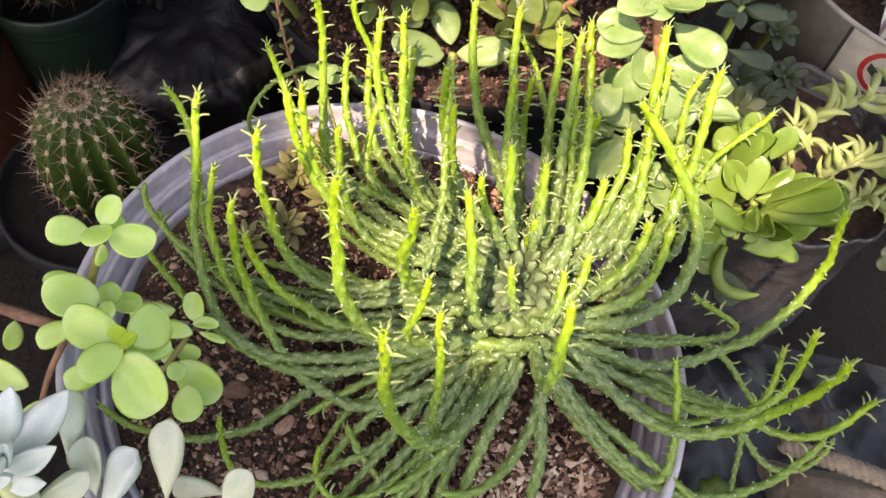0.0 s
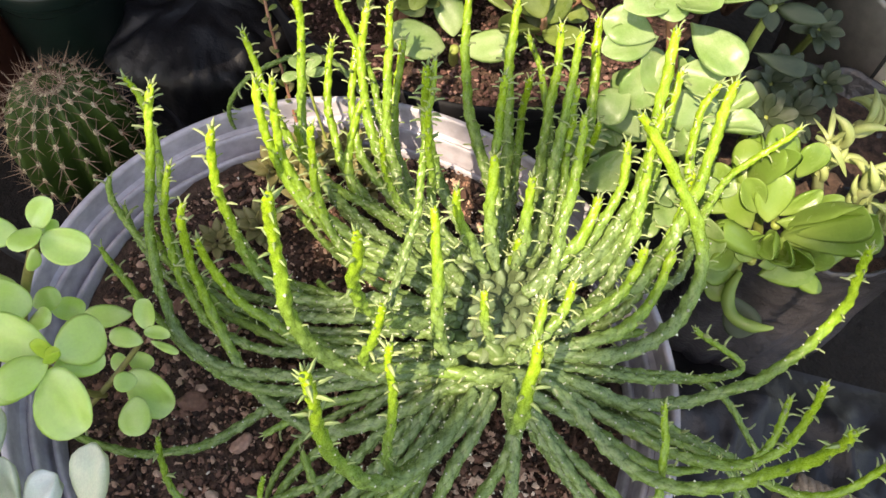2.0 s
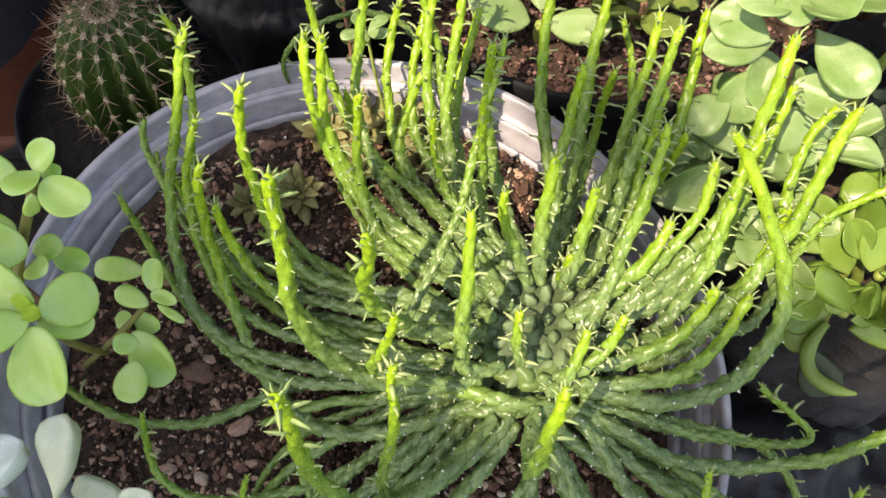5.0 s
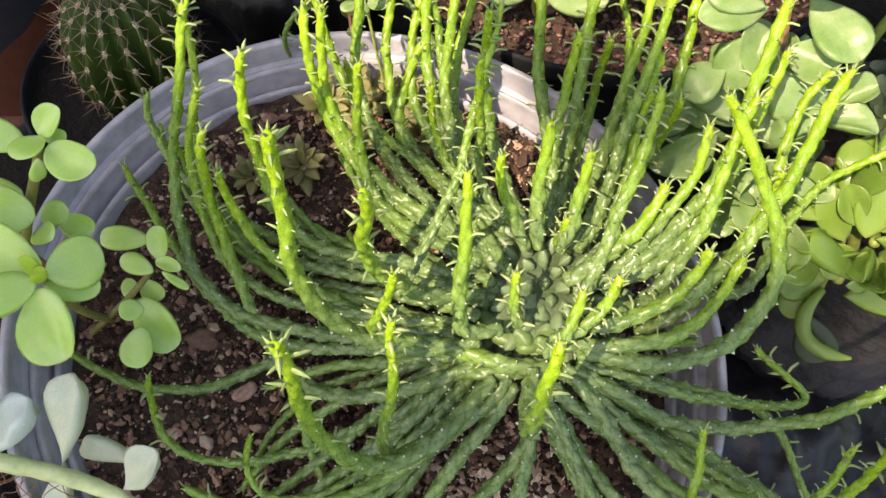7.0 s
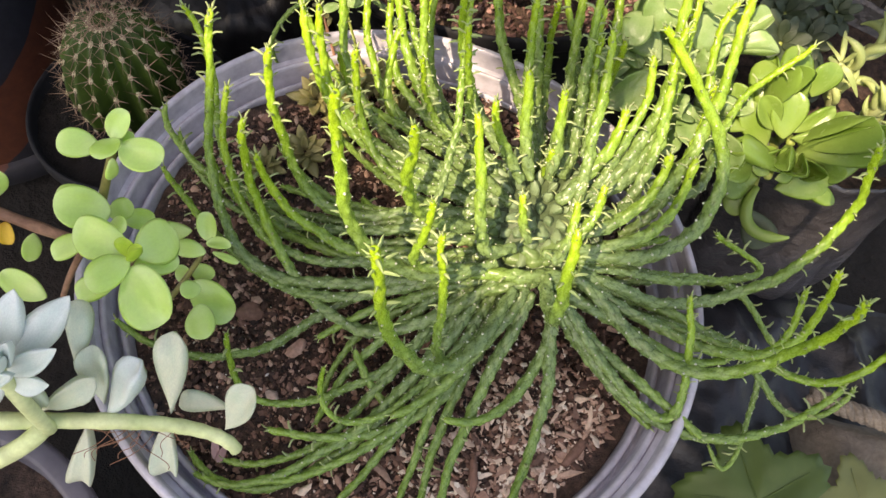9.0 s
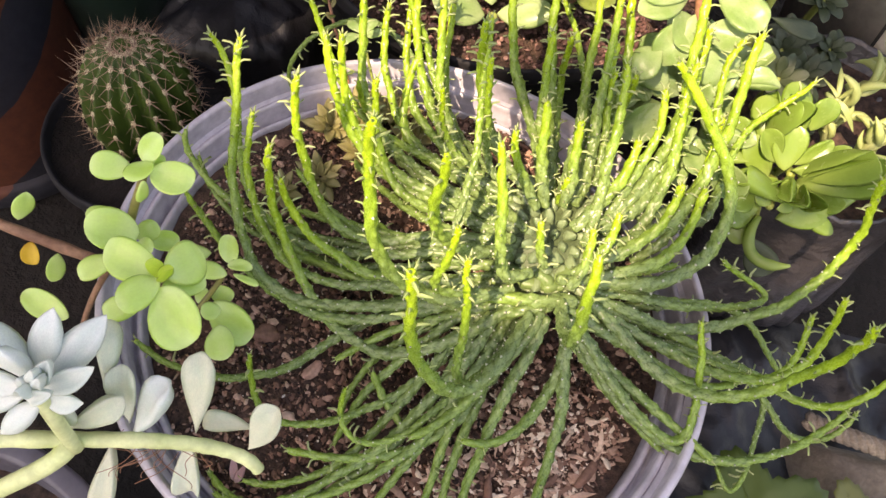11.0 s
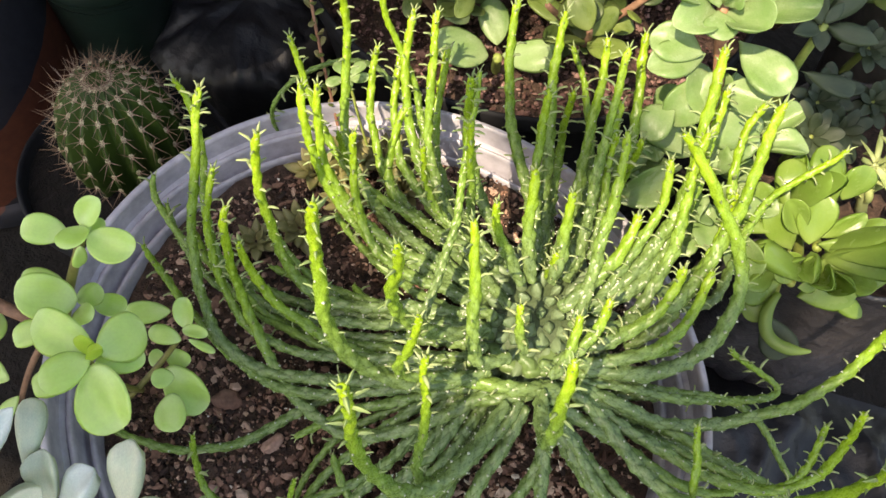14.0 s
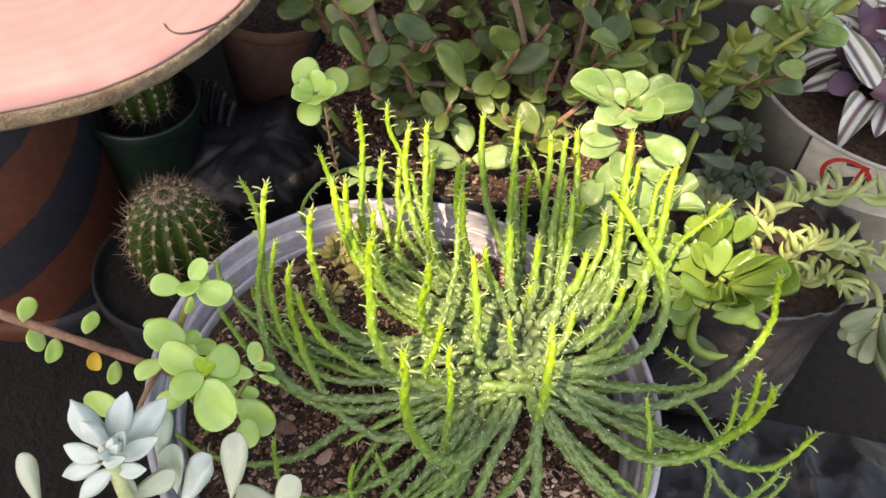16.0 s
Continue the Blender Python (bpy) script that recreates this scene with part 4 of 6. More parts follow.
stem(0.80, (102, 30, 224), (124, 43, 240), (128, 80, 240), (127, 93, 268))
stem(1.15, (78, 2, 223), (62, -5, 230), (44, -7, 224), (28, -7, 219))
stem(0.95, (68, -2, 220), (55, -10, 229), (42, -12, 212), (31, -21, 208))
for thick, tip in ((0.95, (7, 94, 293)), (0.7, (15, 68, 299)), (0.75, (-51, 87, 240)), (0.85, (50, 128, 262)), (0.8, (84, 108, 266)), (0.8, (61, 49, 252)), (0.6, (74, 124, 252)), (0.65, (-6, 74, 266))):
    out = Vector((tip[0] - 62, tip[1] - 38, 0))
    far, out = out.length, out.normalized()
    root = Vector((62, 38, 226)) + out * 27
    stem(thick, tuple(root), tuple(root + out * far * 0.45 + Vector((0, 0, -6))), (tip[0] - out.x * 4, tip[1] - out.y * 4, tip[2] - 48), tip)


TEASPOON = (1.15, 0.40, 0.19, 0.26, 0.14)
PLUMP = (0.85, 0.86, 0.19, 0.20, 0.16)
BROAD = (0.95, 0.66, 0.14, 0.40, 0.22)
BOAT = (0.8, 0.6, 0.15, 0.42, 0.30)

# ---- jade sprig hanging over the rim ----
jade = thing("jade_sprig", V((-92, -42, 180)), "jade sprig with round bright green leaves over the tub's rim", "succulent")
tube("branch", [V(p) for p in ((-310, -20, 236), (-240, -25, 240), (-190, -40, 238), (-140, -34, 232), (-112, -44, 232), (-96, -46, 236))], 0.0030, BARK, jade, 9, 40, "brown woody branch", 0.75, 0.08)
tube("stalk", [V(p) for p in ((-118, -46, 234), (-121, -36, 246), (-120, -25, 257), (-114, -21, 268), (-111, -16, 281))], 0.0021, OLIVE_STEM, jade, 9, 20, "olive brown stalk", 0.85)
tube("stalk", [V(p) for p in ((-112, -46, 234), (-104, -48, 246), (-96, -52, 258), (-92, -54, 265))], 0.0021, GREEN_STEM, jade, 8, 14, "", 0.85)
tube("stalk", [V(p) for p in ((-108, -50, 182), (-101, -42, 190), (-93, -30, 199), (-86, -22, 212))], 0.0015, OLIVE_STEM, jade, 8, 16, "olive brown stalk", 0.85)
tube("stalk", [V(p) for p in ((-112, -46, 234), (-110, -48, 222), (-106, -50, 205), (-101, -42, 186))], 0.0018, OLIVE_STEM, jade, 8, 14, "olive brown stalk", 0.85)


def jade_leaf(centre, joint, face, length, width, kind=ROUND, mat=JADE):
    leaf_on(jade, centre, joint, face, length * 1.03, width * 1.05, kind, mat)


for foot, way, face, length, width, kind, mat in (
    ((-116, -17, 280), (-0.95, -0.21, 0.25), (-0.1, -0.45, 0.9), 16, 12, ROUND, JADE),
    ((-113, -13, 282), (0.56, 0.70, 0.45), (0.1, -0.6, 0.8), 14, 10, ROUND, JADE),
    ((-109, -16, 280), (0.93, 0.13, -0.35), (0.1, -0.5, 0.85), 18, 14, ROUND, JADE),
    ((-111, -14, 284), (0.22, -0.97, 0.10), (0.0, -0.35, 0.95), 11, 12, ROUND, JADE),
    ((-113, -12, 279), (0.95, 0.20, 0.24), (0.1, -0.5, 0.85), 9, 6, ROUND, JADE),
    ((-111, -19, 277), (-0.14, -0.51, -0.85), (0.4, 0.3, 0.8), 11, 6, ROUND, JADE),
    ((-112, -33, 257), (-0.88, -0.34, 0.32), (-0.05, -0.45, 0.9), 22, 18, ROUND, JADE),
    ((-122, -27, 256), (-0.95, -0.29, 0.13), (-0.1, 0.1, 1), 15, 8, ROUND, JADE),
    ((-118, -30, 246), (0.73, 0.69, 0.00), (0.2, -0.3, 0.9), 11, 10, ROUND, JADE),
    ((-123, -41, 244), (-0.76, -0.53, -0.36), (-0.3, -0.4, 0.85), 17, 11, ROUND, JADE),
    ((-116, -25, 238), (0.88, 0.08, -0.47), (0.2, -0.2, 0.95), 13, 10, ROUND, JADE),
    ((-117, -32, 244), (0.91, -0.41, 0.00), (0.1, -0.4, 0.9), 10, 11, ROUND, JADE),
    ((-95, -50, 263), (-0.99, -0.01, 0.13), (-0.1, -0.4, 0.9), 23, 17, ROUND, JADE),
    ((-93, -51, 262), (0.56, 0.77, -0.31), (0.15, -0.45, 0.88), 20, 19, ROUND, JADE),
    ((-93, -54, 264), (-0.54, -0.82, 0.22), (-0.05, -0.5, 0.87), 19, 14, ROUND, JADE),
    ((-92, -56, 262), (0.67, -0.49, -0.55), (0.1, -0.62, 0.78), 26, 22, ROUND, JADE),
    ((-94, -54, 256), (0.77, 0.54, -0.33), (0.2, -0.3, 0.9), 18, 11, ROUND, JADE),
    ((-101, -59, 250), (-0.84, -0.42, -0.35), (-0.2, -0.5, 0.85), 18, 11, ROUND, JADE),
    ((-92, -54, 264), (-0.30, 0.49, 0.82), (0.1, -0.7, 0.7), 11, 8, ROUND, JADE_YOUNG),
    ((-93, -55, 264), (0.75, 0.20, 0.63), (0.2, 0.1, 0.95), 13, 4, ROUND, JADE_YOUNG),
    ((-84, -18, 216), (-0.08, 0.89, 0.46), (0.0, -0.7, 0.7), 14, 10, ROUND, JADE),
    ((-85, -19, 216), (0.97, 0.11, 0.23), (0.1, -0.2, 1), 13, 6, ROUND, JADE),
    ((-84, -23, 214), (-0.99, 0.01, 0.13), (-0.1, -0.4, 0.9), 15, 9, ROUND, JADE),
    ((-82, -21, 212), (0.98, -0.12, -0.16), (0.2, 0, 1), 13, 4, ROUND, JADE),
    ((-92, -32, 196), (0.89, -0.22, -0.40), (0.1, -0.5, 0.85), 26, 18, ROUND, JADE),
    ((-83, -42, 198), (0.34, -0.87, -0.35), (0.0, -0.55, 0.83), 17, 15, ROUND, JADE),
    ((-84, -36, 202), (-0.80, -0.51, 0.32), (0.0, -0.35, 0.95), 10, 9, ROUND, JADE),
    ((-100, -7, 200), (-0.94, -0.33, -0.05), (0.0, -0.4, 0.9), 21, 11, ROUND, JADE),
    ((-94, -25, 197), (0.96, -0.11, -0.25), (0.1, -0.4, 0.9), 12, 9, ROUND, JADE),
    ((-98, -33, 196), (0.38, 0.91, 0.13), (0.1, -0.4, 0.9), 8, 8, ROUND, JADE),
):
    leaf(jade, foot, way, face, length, width, kind, mat)
for x, y, z, dx, dy, dz, size in ((-232, -25, 246, -0.3, 0.7, 0.6, 16), (-207, -28, 246, 0.2, 0.6, 0.7, 16), (-204, -36, 229, 0.3, -0.8, -0.3, 16), (-189, -42, 231, 0.15, -0.8, -0.4, 14), (-172, -27, 243, 0.3, 0.6, 0.7, 14), (-154, -45, 226, 0.1, -0.8, -0.4, 13), (-240, -33, 240, -0.4, -0.7, 0.3, 15)):
    leaf_on(jade, (x, y, z), (x - dx * 10, y - dy * 10, z - dz * 10), (0.8, -0.2, 0.6), size, size * 0.7, OVAL, JADE)
leaf_on(jade, (-166, -42, 229), (-167, -35, 236), (0.3, -0.5, 0.8), 10, 8, ROUND, YELLOW, label="yellowing leaf")
tube("branch", [V(p) for p in ((-128, -40, 233), (-136, -52, 222), (-140, -60, 208), (-141, -68, 200))], 0.0016, BARK, jade, 8, 14, "brown woody branch", 0.7)
jade_leaf((-158, -58, 214), (-140, -62, 208), (-0.2, -0.3, 0.9), 24, 12, OVAL)
jade_leaf((-142, -74, 204), (-140, -62, 208), (-0.2, -0.3, 0.9), 18, 9, OVAL)

DRY_PINK = leafy("dry_pink_petal", (0.50, 0.27, 0.28), (0.60, 0.36, 0.36), (0.70, 0.50, 0.48), 0.8, 0.3)
petal = thing("dry_petal", V((-56, -102, 176)), "shrivelled pink petal lying on the soil by the rim", "petal")
leaf(petal, (-56, -106, 178), (-0.2, 0.75, 0.6), (0.5, -0.7, 0.5), 13, 4, BLADE, DRY_PINK)
leaf(petal, (-55, -107, 178), (0.25, 0.8, 0.4), (0.2, -0.7, 0.6), 10, 4, BLADE, DRY_PINK)

# ---- ghost plant trailing in from the grey pot ----
ghost = thing("ghost_plant", V((-190, -170, 150)), "pale blue-grey ghost plant with a rosette and trailing stem", "succulent")
tube("trailing_stem", [V(p) for p in ((-220, -140, 232), (-170, -131, 240), (-140, -127, 239), (-110, -118, 236), (-84, -107, 233), (-62, -102, 228), (-46, -101, 220), (-41, -105, 209))], 0.0038, GHOST_STEM, ghost, 16, 60, "thick pale yellow-green stem", 0.72, 0.05)
tube("stalk", [V(p) for p in ((-110, -116, 235), (-108, -123, 236), (-118, -131, 228), (-132, -136, 220), (-158, -146, 204), (-176, -160, 158))], 0.0040, GHOST_STEM, ghost, 12, 30, "pale grey-green side stem", 0.9)
tube("stalk", [V(p) for p in ((-200, -176, 155), (-205, -165, 190), (-200, -148, 215), (-190, -136, 234))], 0.0045, GHOST_STEM, ghost, 10, 20)
tube("stalk", [V(p) for p in ((-107, -119, 235), (-107, -118, 255), (-109, -113, 282))], 0.0030, GHOST_STEM, ghost, 10, 12)
rnd = random.Random(21)
for foot, d, up, size, width, kind, mat in (
    ((-113, -108, 281), (-0.56, 0.59, 0.58), (-0.2, -0.75, 0.6), 28, 11, PLUMP, GHOST),
    ((-112, -106, 279), (0.12, 0.73, 0.67), (0.1, -0.8, 0.6), 28, 12, PLUMP, GHOST),
    ((-109, -107, 279), (0.44, 0.84, 0.33), (0.3, -0.7, 0.65), 31, 13, PLUMP, GHOST),
    ((-111, -110, 285), (-0.40, 0.37, 0.84), (-0.1, -0.8, 0.6), 20, 9, PLUMP, GHOST),
    ((-108, -110, 285), (0.39, 0.52, 0.76), (0.2, -0.8, 0.6), 19, 7, PLUMP, GHOST),
    ((-108, -111, 281), (0.78, 0.60, 0.18), (0.2, -0.6, 0.75), 23, 9, PLUMP, GHOST),
    ((-113, -112, 281), (-0.99, -0.03, 0.11), (-0.2, -0.6, 0.75), 18, 9, PLUMP, GHOST),
    ((-114, -113, 277), (-0.89, -0.34, -0.29), (-0.1, -0.6, 0.8), 21, 9, PLUMP, GHOST),
    ((-108, -114, 277), (-0.66, -0.64, -0.40), (-0.1, -0.7, 0.7), 21, 9, PLUMP, GHOST),
    ((-110, -116, 285), (0.83, 0.24, 0.50), (0.0, -0.6, 0.8), 17, 6, PLUMP, GHOST),
    ((-107, -113, 287), (-0.05, 0.03, 1.00), (-0.1, -0.8, 0.6), 14, 5, PLUMP, GHOST),
    ((-107, -112, 289), (0.28, 0.12, 0.95), (0.0, -0.9, 0.5), 17, 5, PLUMP, GHOST),
    ((-107, -113, 288), (0.46, 0.17, 0.87), (0.1, -0.8, 0.6), 17, 5, PLUMP, GHOST),
    ((-106, -115, 290), (0.07, 0.09, 0.99), (0, -0.8, 0.6), 13, 4, PLUMP, GHOST),
    ((-109, -113, 275), (0.89, 0.34, -0.29), (0.1, -0.7, 0.7), 14, 8, PLUMP, GHOST),
    ((-112, -114, 238), (0.66, 0.55, 0.51), (0.25, -0.8, 0.5), 28, 11, TEASPOON, GHOST_PALE),
    ((-113, -109, 262), (0.24, -0.30, -0.92), (0.2, -0.8, 0.5), 20, 9, PLUMP, GHOST_PALE),
    ((-102, -98, 244), (-0.13, 0.86, 0.50), (0.5, -0.75, 0.45), 29, 11, TEASPOON, GHOST_PALE),
    ((-92, -104, 232), (-0.32, 0.77, 0.55), (0.3, -0.8, 0.5), 26, 12, TEASPOON, GHOST_PALE),
    ((-90, -109, 228), (0.42, 0.70, 0.57), (-0.5, -0.6, 0.6), 32, 14, TEASPOON, GHOST),
    ((-67, -100, 226), (-0.06, 0.75, 0.66), (0.1, -0.85, 0.5), 37, 14, TEASPOON, GHOST_PALE),
    ((-46, -90, 214), (-1.00, 0.05, 0.09), (0.0, -0.5, 0.85), 23, 10, TEASPOON, GHOST_PALE),
    ((-46, -100, 218), (0.48, 0.78, 0.41), (-0.2, -0.7, 0.7), 25, 14, TEASPOON, GHOST_PALE),
    ((-72, -102, 216), (0.12, -0.42, -0.90), (0.1, -0.9, 0.3), 23, 12, TEASPOON, GHOST_PALE),
    ((-100, -111, 222), (-0.07, -0.46, -0.88), (0.1, -0.95, 0.2), 37, 11, TEASPOON, GHOST_PALE),
    ((-150, -126, 236), (-0.25, 0.45, 0.8), (0.3, -0.8, 0.4), 30, 9, TEASPOON, GHOST_PALE),
    ((-175, -132, 236), (-0.5, 0.5, 0.7), (0.3, -0.8, 0.4), 32, 9, TEASPOON, GHOST_PALE),
    ((-165, -132, 232), (-0.8, 0.2, 0.2), (0.1, -0.5, 0.85), 36, 10, TEASPOON, GHOST_PALE),
):
    leaf(ghost, foot, d, up, size, width, kind, mat)
verts, faces = [], []
for k in range(16):
    p = Vector((-98 + 34 * rnd.random(), -111 + 6 * rnd.random(), 226))
    q = p + Vector((rnd.uniform(-22, 18), rnd.uniform(-16, -3), rnd.uniform(-16, -3)))
    v, f = tube_data(bezier([p, p.lerp(q, 0.4) + Vector((rnd.uniform(-8, 8), -4, 3)), q + Vector((rnd.uniform(-8, 8), 4, 4)), q], 14), 0.17, 5)
    b = len(verts)
    verts += [Vector(i) * 0.001 for i in v]
    faces += [tuple(b + i for i in face) for face in f]
part("roots", mesh_of("roots", verts, faces, ROOT), None, ghost, "fine brown aerial roots")


def plain_pot(name, at, top, height, mat, label, soil=SOIL, lip=5, foot=0.74, sides=72, chip=CHIP, category="plant pot"):
    pot = thing(name, V(at), label, category)
    f = top * foot
    lathe("body", [(0.1, 0), (f - 3, 0), (f, 3), (top - 4, height - 16), (top - 3.5, height - 13), (top - 0.6, height - 12), (top, height - 10), (top, height - 2), (top - 1, height), (top - 2.4, height), (top - 3.4, height - 2), (top - 5, height - 24), (0.1, height - 26)], mat, pot, at, sides)
    if soil:
        soil_disc("soil", (at[0], at[1], at[2] + height - lip - 4), top - 3.8, soil, pot, 2.5, 10, 40)
    return pot


grey_pot = thing("grey_pot", V((-175, -212, 0)), "dull purple-grey plastic pot with a broad flat rim", "plant pot")
lathe("body", crisp([(0.1, 0), (74, 0), (78, 4), (94, 150), (102, 151), (104, 154), (104, 161), (102.5, 163), (95, 163.5), (93, 162), (92, 150), (88, 140), (0.1, 138)]), GREY_POT, grey_pot, (-175, -212, 0), 120)
soil_disc("soil", (-175, -212, 146), 91, SOIL, grey_pot, 2.5, 12, 48)
pup = thing("pup_rosette", V((-165, -150, 150)), "small pale green fat-leaved rosette in the grey pot", "succulent")
for k in range(11):
    a = k * 2.39996
    f = k / 10
    d = Vector((math.cos(a), math.sin(a), 1.4 - 1.2 * f)).normalized()
    leaf(pup, Vector((-165, -150, 152)) + d * 3, d, (0, 0, 1), 9 + 8 * f, 7 + 4 * f, FAT, GHOST_PALE)


# ---- barrel cacti ----
def barrel(name, at, radius, tall, ribs, label, seed):
    """A ribbed barrel with woolly areoles and star-shaped bundles of spines."""
    rnd = random.Random(seed)
    body = thing(name, V(at), label, "cactus")
    ns, per = 26, 8
    sides = ribs * per
    verts = []

    def surface(i_s, a):
        e = math.pi * (0.02 + 0.96 * i_s) - math.pi / 2
        w = max(0.0, math.cos(e)) ** 0.92
        k = 1 - 0.26 * (0.5 - 0.5 * math.cos(ribs * a)) ** 0.8
        dip = -2.5 * max(0, (i_s - 0.93) / 0.07)
        return Vector((at[0] + radius * w * k * math.cos(a), at[1] + radius * w * k * math.sin(a), at[2] + tall * (0.5 + 0.5 * math.sin(e)) + dip))

    for i in range(ns):
        for j in range(sides):
            verts.append(surface(i / (ns - 1), 2 * math.pi * j / sides) * 0.001)
    faces = [(i * sides + j, i * sides + (j + 1) % sides, (i + 1) * sides + (j + 1) % sides, (i + 1) * sides + j) for i in range(ns - 1) for j in range(sides)]
    faces += [tuple(range(sides))[::-1], tuple((ns - 1) * sides + j for j in range(sides))]
    skin = part("body", mesh_of("body", verts, faces, CACTUS), None, body)
    sv, sf, wv, wf = [], [], [], []
    middle = Vector((at[0], at[1], at[2] + tall * 0.5))
    for j in range(ribs):
        for k in range(9):
            s = 0.30 + 0.66 * k / 8
            a = 2 * math.pi * j / ribs
            p = surface(s, a)
            out = Vector(((p.x - middle.x) / radius, (p.y - middle.y) / radius, (p.z - middle.z) / tall * 2)).normalized()
            b = len(wv)
            m = frame_at(p + out * 0.3, out.cross((math.sin(a), -math.cos(a), 0.01)), out)
            for x, y in ((1.0, 0), (0.5, 1.4), (-0.5, 1.4), (-1.0, 0), (-0.5, -1.4), (0.5, -1.4)):
                wv.append((m @ Vector((x * 1.5, y * 1.4, -0.3))) * 0.001)
            wv.append((m @ Vector((0, 0, 1.1))) * 0.001)
            wf += [(b + i, b + (i + 1) % 6, b + 6) for i in range(6)]
            for i in range(6):
                f = 2 * math.pi * i / 6 + rnd.uniform(-0.3, 0.3)
                reach = rnd.uniform(6, 13) * (1.0 if i else 1.2)
                d = (m.to_3x3() @ Vector((math.cos(f), math.sin(f), rnd.uniform(0.25, 0.8) if i else 2.5))).normalized()
                side, b = d.orthogonal().normalized(), len(sv)
                other = d.cross(side)
                q = p + out * 0.3
                for w in range(3):
                    g = 2 * math.pi * w / 3
                    sv.append((q + (side * math.cos(g) + other * math.sin(g)) * 0.36) * 0.001)
                sv.append((q + d * reach) * 0.001)
                sf += [(b, b + 1, b + 3), (b + 1, b + 2, b + 3), (b + 2, b, b + 3)]
    tagged(part("spines", mesh_of("spines", sv, sf, SPINE, False), None, body, "pale brown spines in star-shaped bundles"), kind="stuff")
    tagged(part("areoles", mesh_of("areoles", wv, wf, WOOL), None, body, "cream woolly areoles along the ribs"), kind="stuff")


# Both cactus pots take the darkened earth as soil, for their shade.
plain_pot("black_pot", (-186, 88, 0), 62, 150, BLACK, "shallow black plastic pot with a barrel cactus", SHADED_EARTH, lip=5)
barrel("barrel_cactus", (-190, 98, 110), 34, 102, 16, "round ribbed green barrel cactus with pale brown spines", 5)
plain_pot("nursery_pot", (-272, 224, 0), 47, 172, GREEN_POT, "dark green plastic nursery pot holding a small cactus", SHADED_EARTH, lip=16)
barrel("columnar_cactus", (-274, 228, 148), 24, 66, 12, "shaded dark green ribbed cactus in a nursery pot", 6)

# ---- painted stand with the wood slice ----
stand = thing("painted_stand", V((-374, 168, 0)), "upturned clay pot painted in orange and navy bands", "plant stand")
lathe("body", [(0.1, 14), (88, 14), (91.5, 22), (74, 276), (70, 282), (0.1, 282)], STRIPED, stand, (-374, 168, 0), 96)
lathe("rolled_rim", [(70, 0), (94, 0), (97, 4), (97.5, 20), (95, 24), (70, 24), (69, 12)], STRIPED, stand, (-374, 168, 0), 96)


def slice_shape(a, h):
    return 1 + 0.018 * math.sin(3 * a + 0.6) + 0.010 * math.sin(7 * a) + 0.006 * noise.noise(Vector((math.cos(a) * 9, math.sin(a) * 9, h * 0.4))), 0.4 * noise.noise(Vector((math.cos(a) * 5, math.sin(a) * 5, 3)))


slab = thing("wood_slice", V((-345, 220, 268)), "round pinkish sawn wood slice with rough bark edge", "table top")
lathe("sawn_face", [(0.1, 299.5), (60, 299.8), (120, 299.8), (183, 299.6), (185, 298.4), (0.1, 297.6)][::-1], SAWN, slab, (-345, 220, 0), 160, "", slice_shape)
lathe("bark_edge", [(0.1, 282.5), (180, 283), (184.5, 285), (187, 289), (186.2, 293), (187, 296), (185.4, 297.6), (0.1, 297.4)], LOG_BARK, slab, (-345, 220, 0), 160, "rough greyish brown bark edge", slice_shape)
tube("twig", [V(p) for p in ((-199, 164, 300.6), (-188, 150, 300.6), (-176, 158, 300.6), (-162, 182, 301))], 0.0006, BLACK_PAINT, slab, 5, 18, "thin dry twig")


# ---- clutter between the pots on the dark side ----
def bag_shape(seed, depth):
    def shape(a, h):
        p = Vector((math.cos(a) * 2.2, math.sin(a) * 2.2, h * 0.012 + seed))
        q = Vector((math.cos(a) * 7, math.sin(a) * 7, h * 0.03 + seed))
        return 1 + depth * noise.noise(p) + depth * 0.6 * abs(noise.noise(q)), 0.0

    return shape


def sack_shape(a, h):
    """Crumpled film: soft dents with finer wrinkles over them."""
    g = math.sqrt(max(0.0, min(1.0, (130 - h) / 26)))
    p = Vector((g * math.cos(a), g * math.sin(a), h * 0.014))
    k = 1 + 0.16 * noise.noise(p * 1.7) + 0.10 * abs(noise.noise(p * 4)) + 0.04 * abs(noise.noise(p * 9))
    return k, 14 * noise.noise(p * 2.0) + 10 * abs(noise.noise(p * 4.3)) + 4 * abs(noise.noise(p * 9.0))


sack = thing("plastic_sack", V((-185, 262, 0)), "crumpled black plastic sack lying between the pots", "sack")
lathe("film", [(0.1, 0), (66, 0), (74, 14), (72, 60), (68, 84), (64, 104), (60, 114), (54, 120), (47, 123.5), (40, 126), (33, 127.6), (26, 128.7), (19, 129.4), (12, 129.8), (6, 129.95), (0.1, 130)], SACK, sack, (-185, 252, 0), 180, "", sack_shape)
for top, foot in (((-238, 276, 158), (-252, 256, 108)), ((-229, 274, 160), (-242, 252, 104)), ((-219, 268, 156), (-232, 248, 100)), ((-209, 262, 152), (-223, 246, 98))):
    mid = ((top[0] + foot[0]) / 2, (top[1] + foot[1]) / 2 - 3, (top[2] + foot[2]) / 2 + 2)
    tube("fold", [V(top), V(mid), V(foot), V((-190, 250, 80))], 0.0032, SACK, sack, 8, 20, "dark rib of folded film", 0.8)
brick = thing("brick", V((-345, 262, 0)), "pale pink clay brick lying on the ground behind the pots", "brick")
bm = bmesh.new()
bmesh.ops.create_cube(bm, size=1.0)
